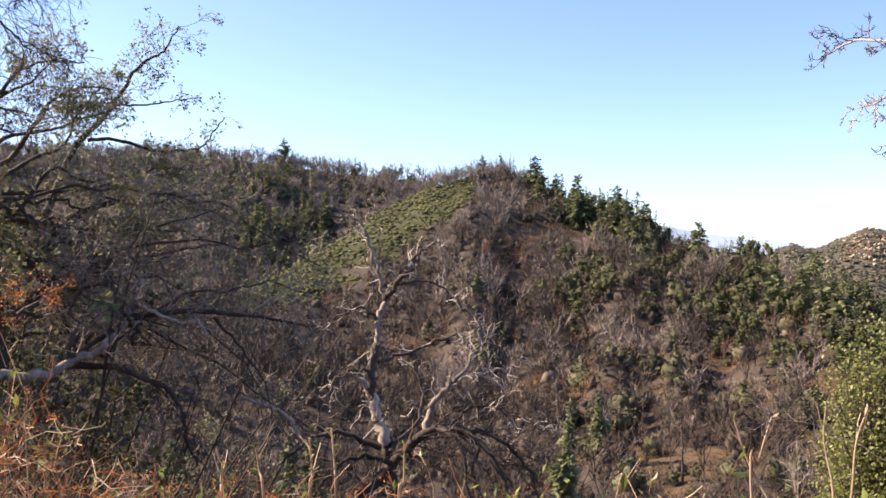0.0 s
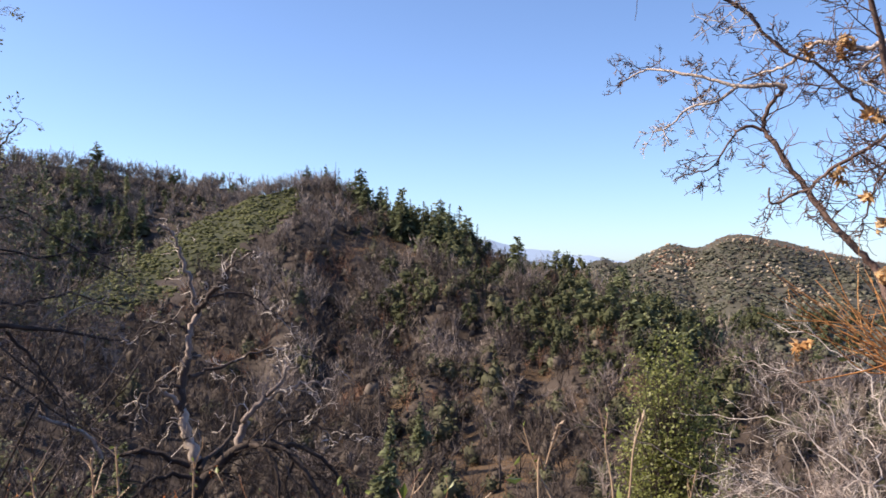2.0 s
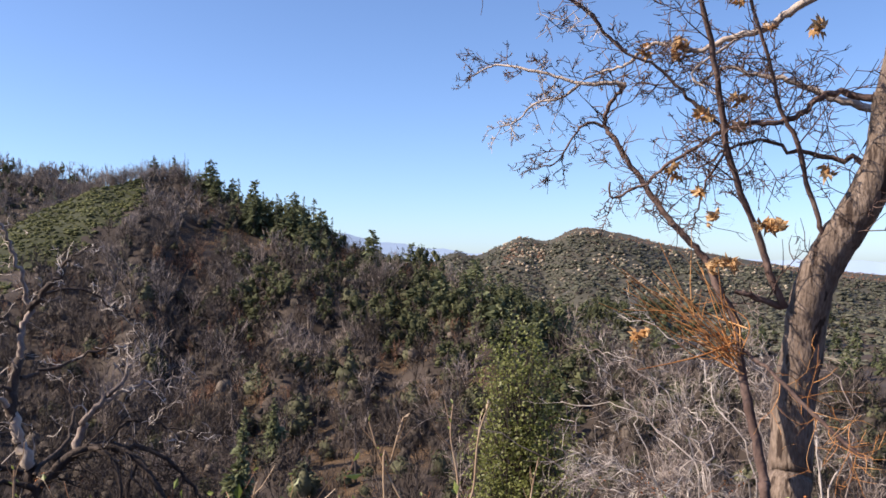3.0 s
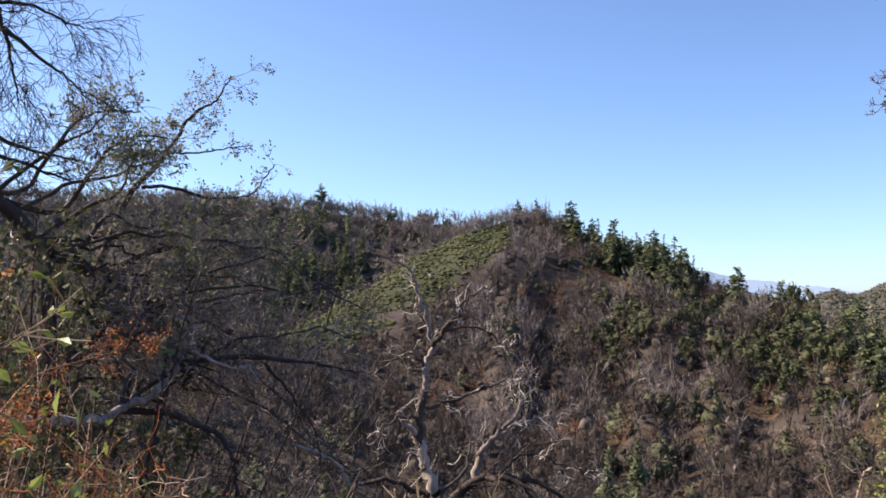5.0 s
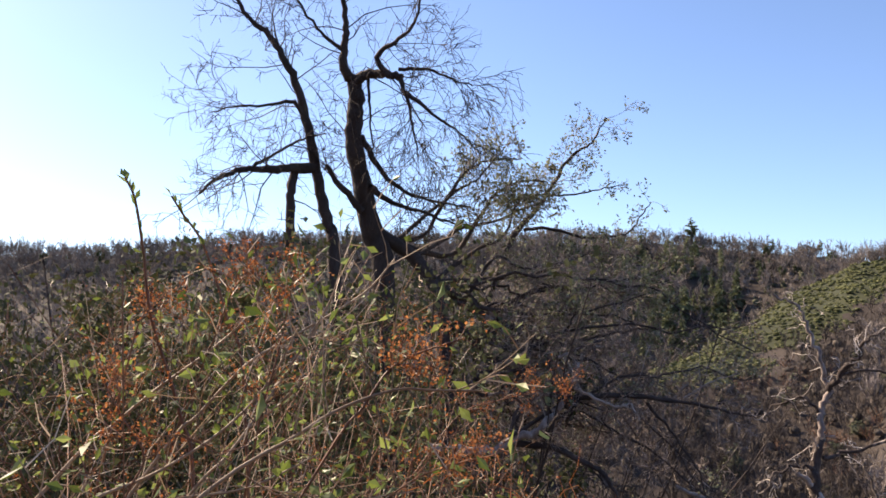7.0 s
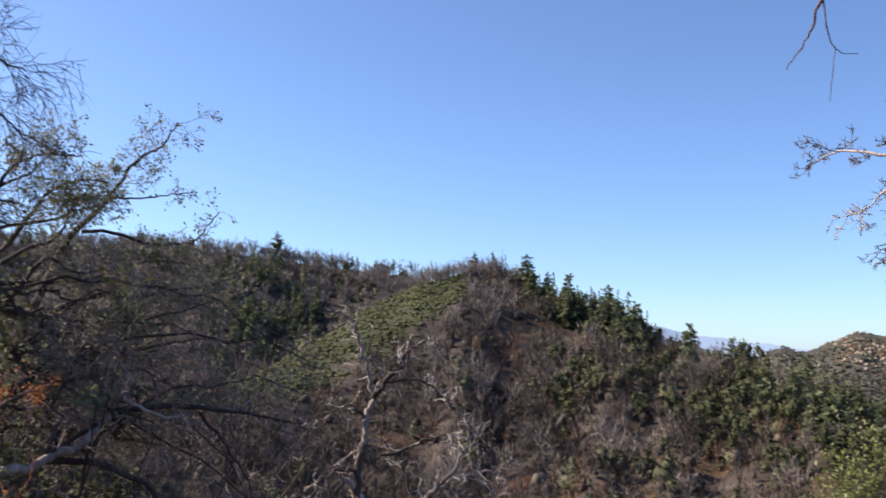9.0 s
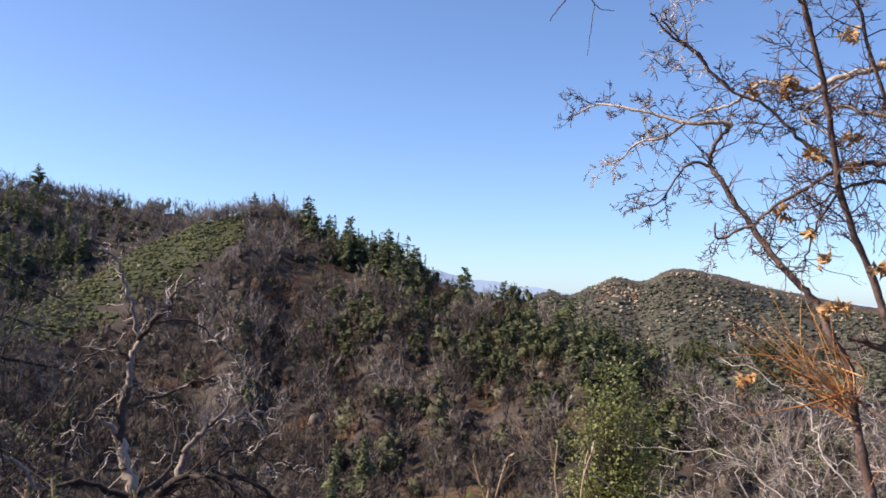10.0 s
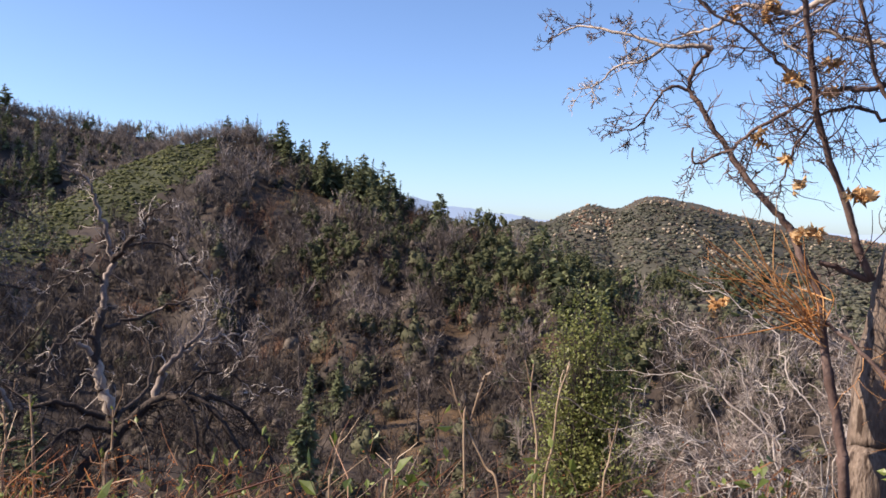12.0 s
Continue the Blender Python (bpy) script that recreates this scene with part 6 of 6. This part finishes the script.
# tall single sprigs over the thicket
for line in ([(-1.01, 0.96, 1.38), (-1.04, 0.96, 1.51), (-1.07, 0.93, 1.64), (-1.08, 0.92, 1.73), (-1.08, 0.90, 1.80), (-1.09, 0.89, 1.83)], [(-1.15, 1.25, 1.49), (-1.18, 1.23, 1.65), (-1.21, 1.20, 1.77), (-1.23, 1.17, 1.82), (-1.24, 1.15, 1.85)]):
    ob = thing("leafy_sprig", on_slope(line[0]), "tall upright sprig with small oval green leaves", "sprig", "sprigs over the thicket")
    p = spline(rooted(line, 0.05), 5) - np.array(ob.location)
    g, gl = Geo(), Geo()
    tube(g, p, np.linspace(0.0035, 0.0015, len(p)), 5)
    part("stem", g, M_DARKTWIG, ob)
    for q in range(len(p) * 2 // 3, len(p)):
        leaf(gl, p[q], unit(p[q] - p[q - 1]) + rng.normal(size=3) * 0.5, rng.uniform(0.014, 0.026), 0.4)
    part("leaf_spray", gl, M_FRESH, ob, smooth=False, kind="stuff")

for line in (
    [(-0.75, 0.85, 1.47), (-0.71, 0.88, 1.54), (-0.69, 0.90, 1.58), (-0.66, 0.91, 1.60), (-0.61, 0.94, 1.62)],
    [(-1.03, 1.66, 1.35), (-0.96, 1.71, 1.46), (-0.89, 1.74, 1.49), (-0.82, 1.77, 1.51), (-0.74, 1.79, 1.54)],
    [(-1.10, 0.90, 1.51), (-1.09, 0.91, 1.58), (-1.08, 0.92, 1.64), (-1.06, 0.94, 1.67)],
    [(-0.90, 0.93, 1.45), (-0.89, 0.94, 1.53), (-0.88, 0.96, 1.61), (-0.86, 0.96, 1.71)],
    [(-1.09, 1.05, 1.55), (-1.07, 1.06, 1.61), (-1.05, 1.08, 1.69), (-1.02, 1.09, 1.72)],
    [(-0.77, 1.01, 1.40), (-0.72, 1.04, 1.44), (-0.67, 1.06, 1.46), (-0.63, 1.08, 1.47)],
    [(-1.01, 0.83, 1.42), (-1.00, 0.85, 1.47), (-1.02, 0.83, 1.52), (-1.04, 0.82, 1.56)],
):
    ob = thing("dry_flower_spray", on_slope(reaching(line)[0]), "arching spray of rust-orange dry flowers", "dry flowers", "dry sprays in the thicket")
    p = spline(reaching(line), 5) - np.array(ob.location)
    g, gf, ends = Geo(), Geo(), []
    tube(g, p, np.linspace(0.0022, 0.0011, len(p)), 4)
    twigs(g, p, 0.0025, 0.0012, 16, 0.07, 1, 0.2, 0.05, 0.8, ends, 0.62, 3, 0.6, 2, 3, 0.0008)
    part("stem", g, M_DARKTWIG, ob)
    for at, w, lv in ends:
        for _ in range(rng.poisson(4)):
            petal(gf, at + rng.normal(size=3) * 0.007, rng.uniform(0.0025, 0.006))
    part("flower_head", gf, M_RUST, ob, smooth=False, kind="stuff")

for line in (
    [(-0.77, 0.84, 1.51), (-0.73, 0.87, 1.54), (-0.68, 0.90, 1.56), (-0.64, 0.92, 1.56), (-0.59, 0.94, 1.56)],
    [(-1.04, 0.80, 1.42), (-0.99, 0.86, 1.45), (-0.93, 0.91, 1.50), (-0.89, 0.95, 1.56), (-0.86, 0.97, 1.63)],
    [(-1.02, 0.82, 1.41), (-0.96, 0.88, 1.42), (-0.90, 0.93, 1.43), (-0.83, 0.98, 1.47)],
    [(-1.03, 0.94, 1.38), (-0.98, 0.99, 1.46), (-0.94, 1.04, 1.55), (-0.88, 1.07, 1.66), (-0.86, 1.08, 1.73)],
    [(-1.02, 0.97, 1.51), (-0.97, 1.01, 1.58), (-0.92, 1.05, 1.62), (-0.84, 1.10, 1.68), (-0.80, 1.12, 1.73)],
    [(-1.17, 0.97, 1.49), (-1.13, 1.01, 1.54), (-1.07, 1.06, 1.60), (-1.03, 1.09, 1.65), (-1.01, 1.10, 1.71)],
):
    ob = thing("woody_branch", on_slope(reaching(line)[0]), "sunlit pale woody branch leaning through the thicket", "branch", "branches in the thicket")
    p = spline(reaching(line), 5) - np.array(ob.location)
    g, gl, ends = Geo(), Geo(), []
    tube(g, p, np.linspace(0.0034, 0.0013, len(p)), 5)
    twigs(g, p, 0.002, 0.0012, 12, 0.16, 1, 0.2, 0.05, 0.9, ends, 0.35, 3, 0.6, 2, 3, 0.001)
    part("stem", g, M_STRAW, ob)
    for at, w, lv in ends:
        if rng.random() < 0.4:
            leaf(gl, at, w + rng.normal(size=3) * 0.7, rng.uniform(0.012, 0.028), 0.5)
    part("leaf_spray", gl, M_FRESH, ob, smooth=False, kind="stuff")

for line in (
    [(0.86, 2.25, 0.84), (0.83, 2.30, 0.96), (0.78, 2.34, 1.07), (0.75, 2.37, 1.18)],
    [(0.78, 2.33, 1.03), (0.80, 2.34, 1.07), (0.82, 2.34, 1.14), (0.84, 2.35, 1.19)],
    [(0.98, 2.31, 0.81), (1.00, 2.36, 1.00), (0.99, 2.39, 1.12), (1.00, 2.40, 1.21)],
    [(1.00, 2.30, 0.81), (1.04, 2.34, 1.00), (1.06, 2.36, 1.12), (1.09, 2.36, 1.21)],
    [(0.40, 2.17, 0.89), (0.41, 2.20, 0.99), (0.43, 2.22, 1.07)],
    [(0.53, 2.15, 0.89), (0.55, 2.17, 0.97), (0.55, 2.18, 1.02)],
    [(1.19, 2.33, 0.79), (1.22, 2.36, 0.94), (1.25, 2.37, 1.05)],
    [(-0.40, 2.08, 0.99), (-0.42, 2.11, 1.11), (-0.43, 2.12, 1.16)],
    [(-0.24, 2.10, 0.99), (-0.25, 2.13, 1.12), (-0.26, 2.15, 1.20)],
    [(-0.30, 2.09, 0.99), (-0.30, 2.12, 1.10), (-0.31, 2.14, 1.18)],
    [(-0.10, 2.11, 0.98), (-0.09, 2.14, 1.08), (-0.09, 2.16, 1.16)],
    [(-0.49, 2.06, 1.00), (-0.50, 2.08, 1.08), (-0.50, 2.09, 1.13)],
):
    ob = thing("dry_stalk", on_slope(line[0]), "thin pale dry stalk with withered buds", "stalk", "stalks along the trail edge")
    p = spline(rooted(line, 0.05), 5) - np.array(ob.location)
    g, gl = Geo(), Geo()
    tube(g, p, np.linspace(0.005, 0.0022, len(p)), 5)
    twigs(g, p, 0.003, 0.0015, 4, 0.12, 0, 0.15, 0.1, 0.5, None, 0.6)
    part("stem", g, M_STRAW, ob)
    for q in range(len(p) - 6, len(p)):
        leaf(gl, p[q], rng.normal(size=3) + (0, 0, 0.8), rng.uniform(0.012, 0.024), 0.4)
    part("bud_tuft", gl, M_FRESH if rng.random() < 0.6 else M_STRAW, ob, smooth=False, kind="stuff")

# brush and saplings down the near slope
az, r, p, own = spots(1500, -50, 40, 14, 88, 31)
k = (height_angle(p) + np.degrees(np.arctan2(3.0, r)) < -12.5) & ((r > 24) | (az > 2))
az, r, p = az[k], r[k], p[k]
s = own.uniform(1.4, 3.0, len(az))
w = own.random(len(az))
scatter("slope_brush", "leafless grey-brown thicket down the near slope", "brush", M_BRUSH, BARE_FINE, p[w < 0.4], s[w < 0.4], 1.1)
scatter("slope_saplings", "brown leafless saplings down the near slope", "brush", M_BRUSH, TREES_FINE, p[(w >= 0.4) & (w < 0.6)], s[(w >= 0.4) & (w < 0.6)] * 1.3, 1.0)
scatter("slope_mounds", "dense brown winter scrub down the near slope", "brush", M_MOUND, LEAFY_FINE, p[(w >= 0.6) & (w < 0.86)], s[(w >= 0.6) & (w < 0.86)] * 1.3, 1.0)
scatter("slope_scrub", "olive scrub down the near slope", "shrubs", M_OLIVE, [bush_leafy(60 + q, leaves=420, size=0.05) for q in range(4)], p[w >= 0.86], s[w >= 0.86] * 0.9, 1.1)

for o in list(scene.objects):
    if "used" in o:
        del o["used"]
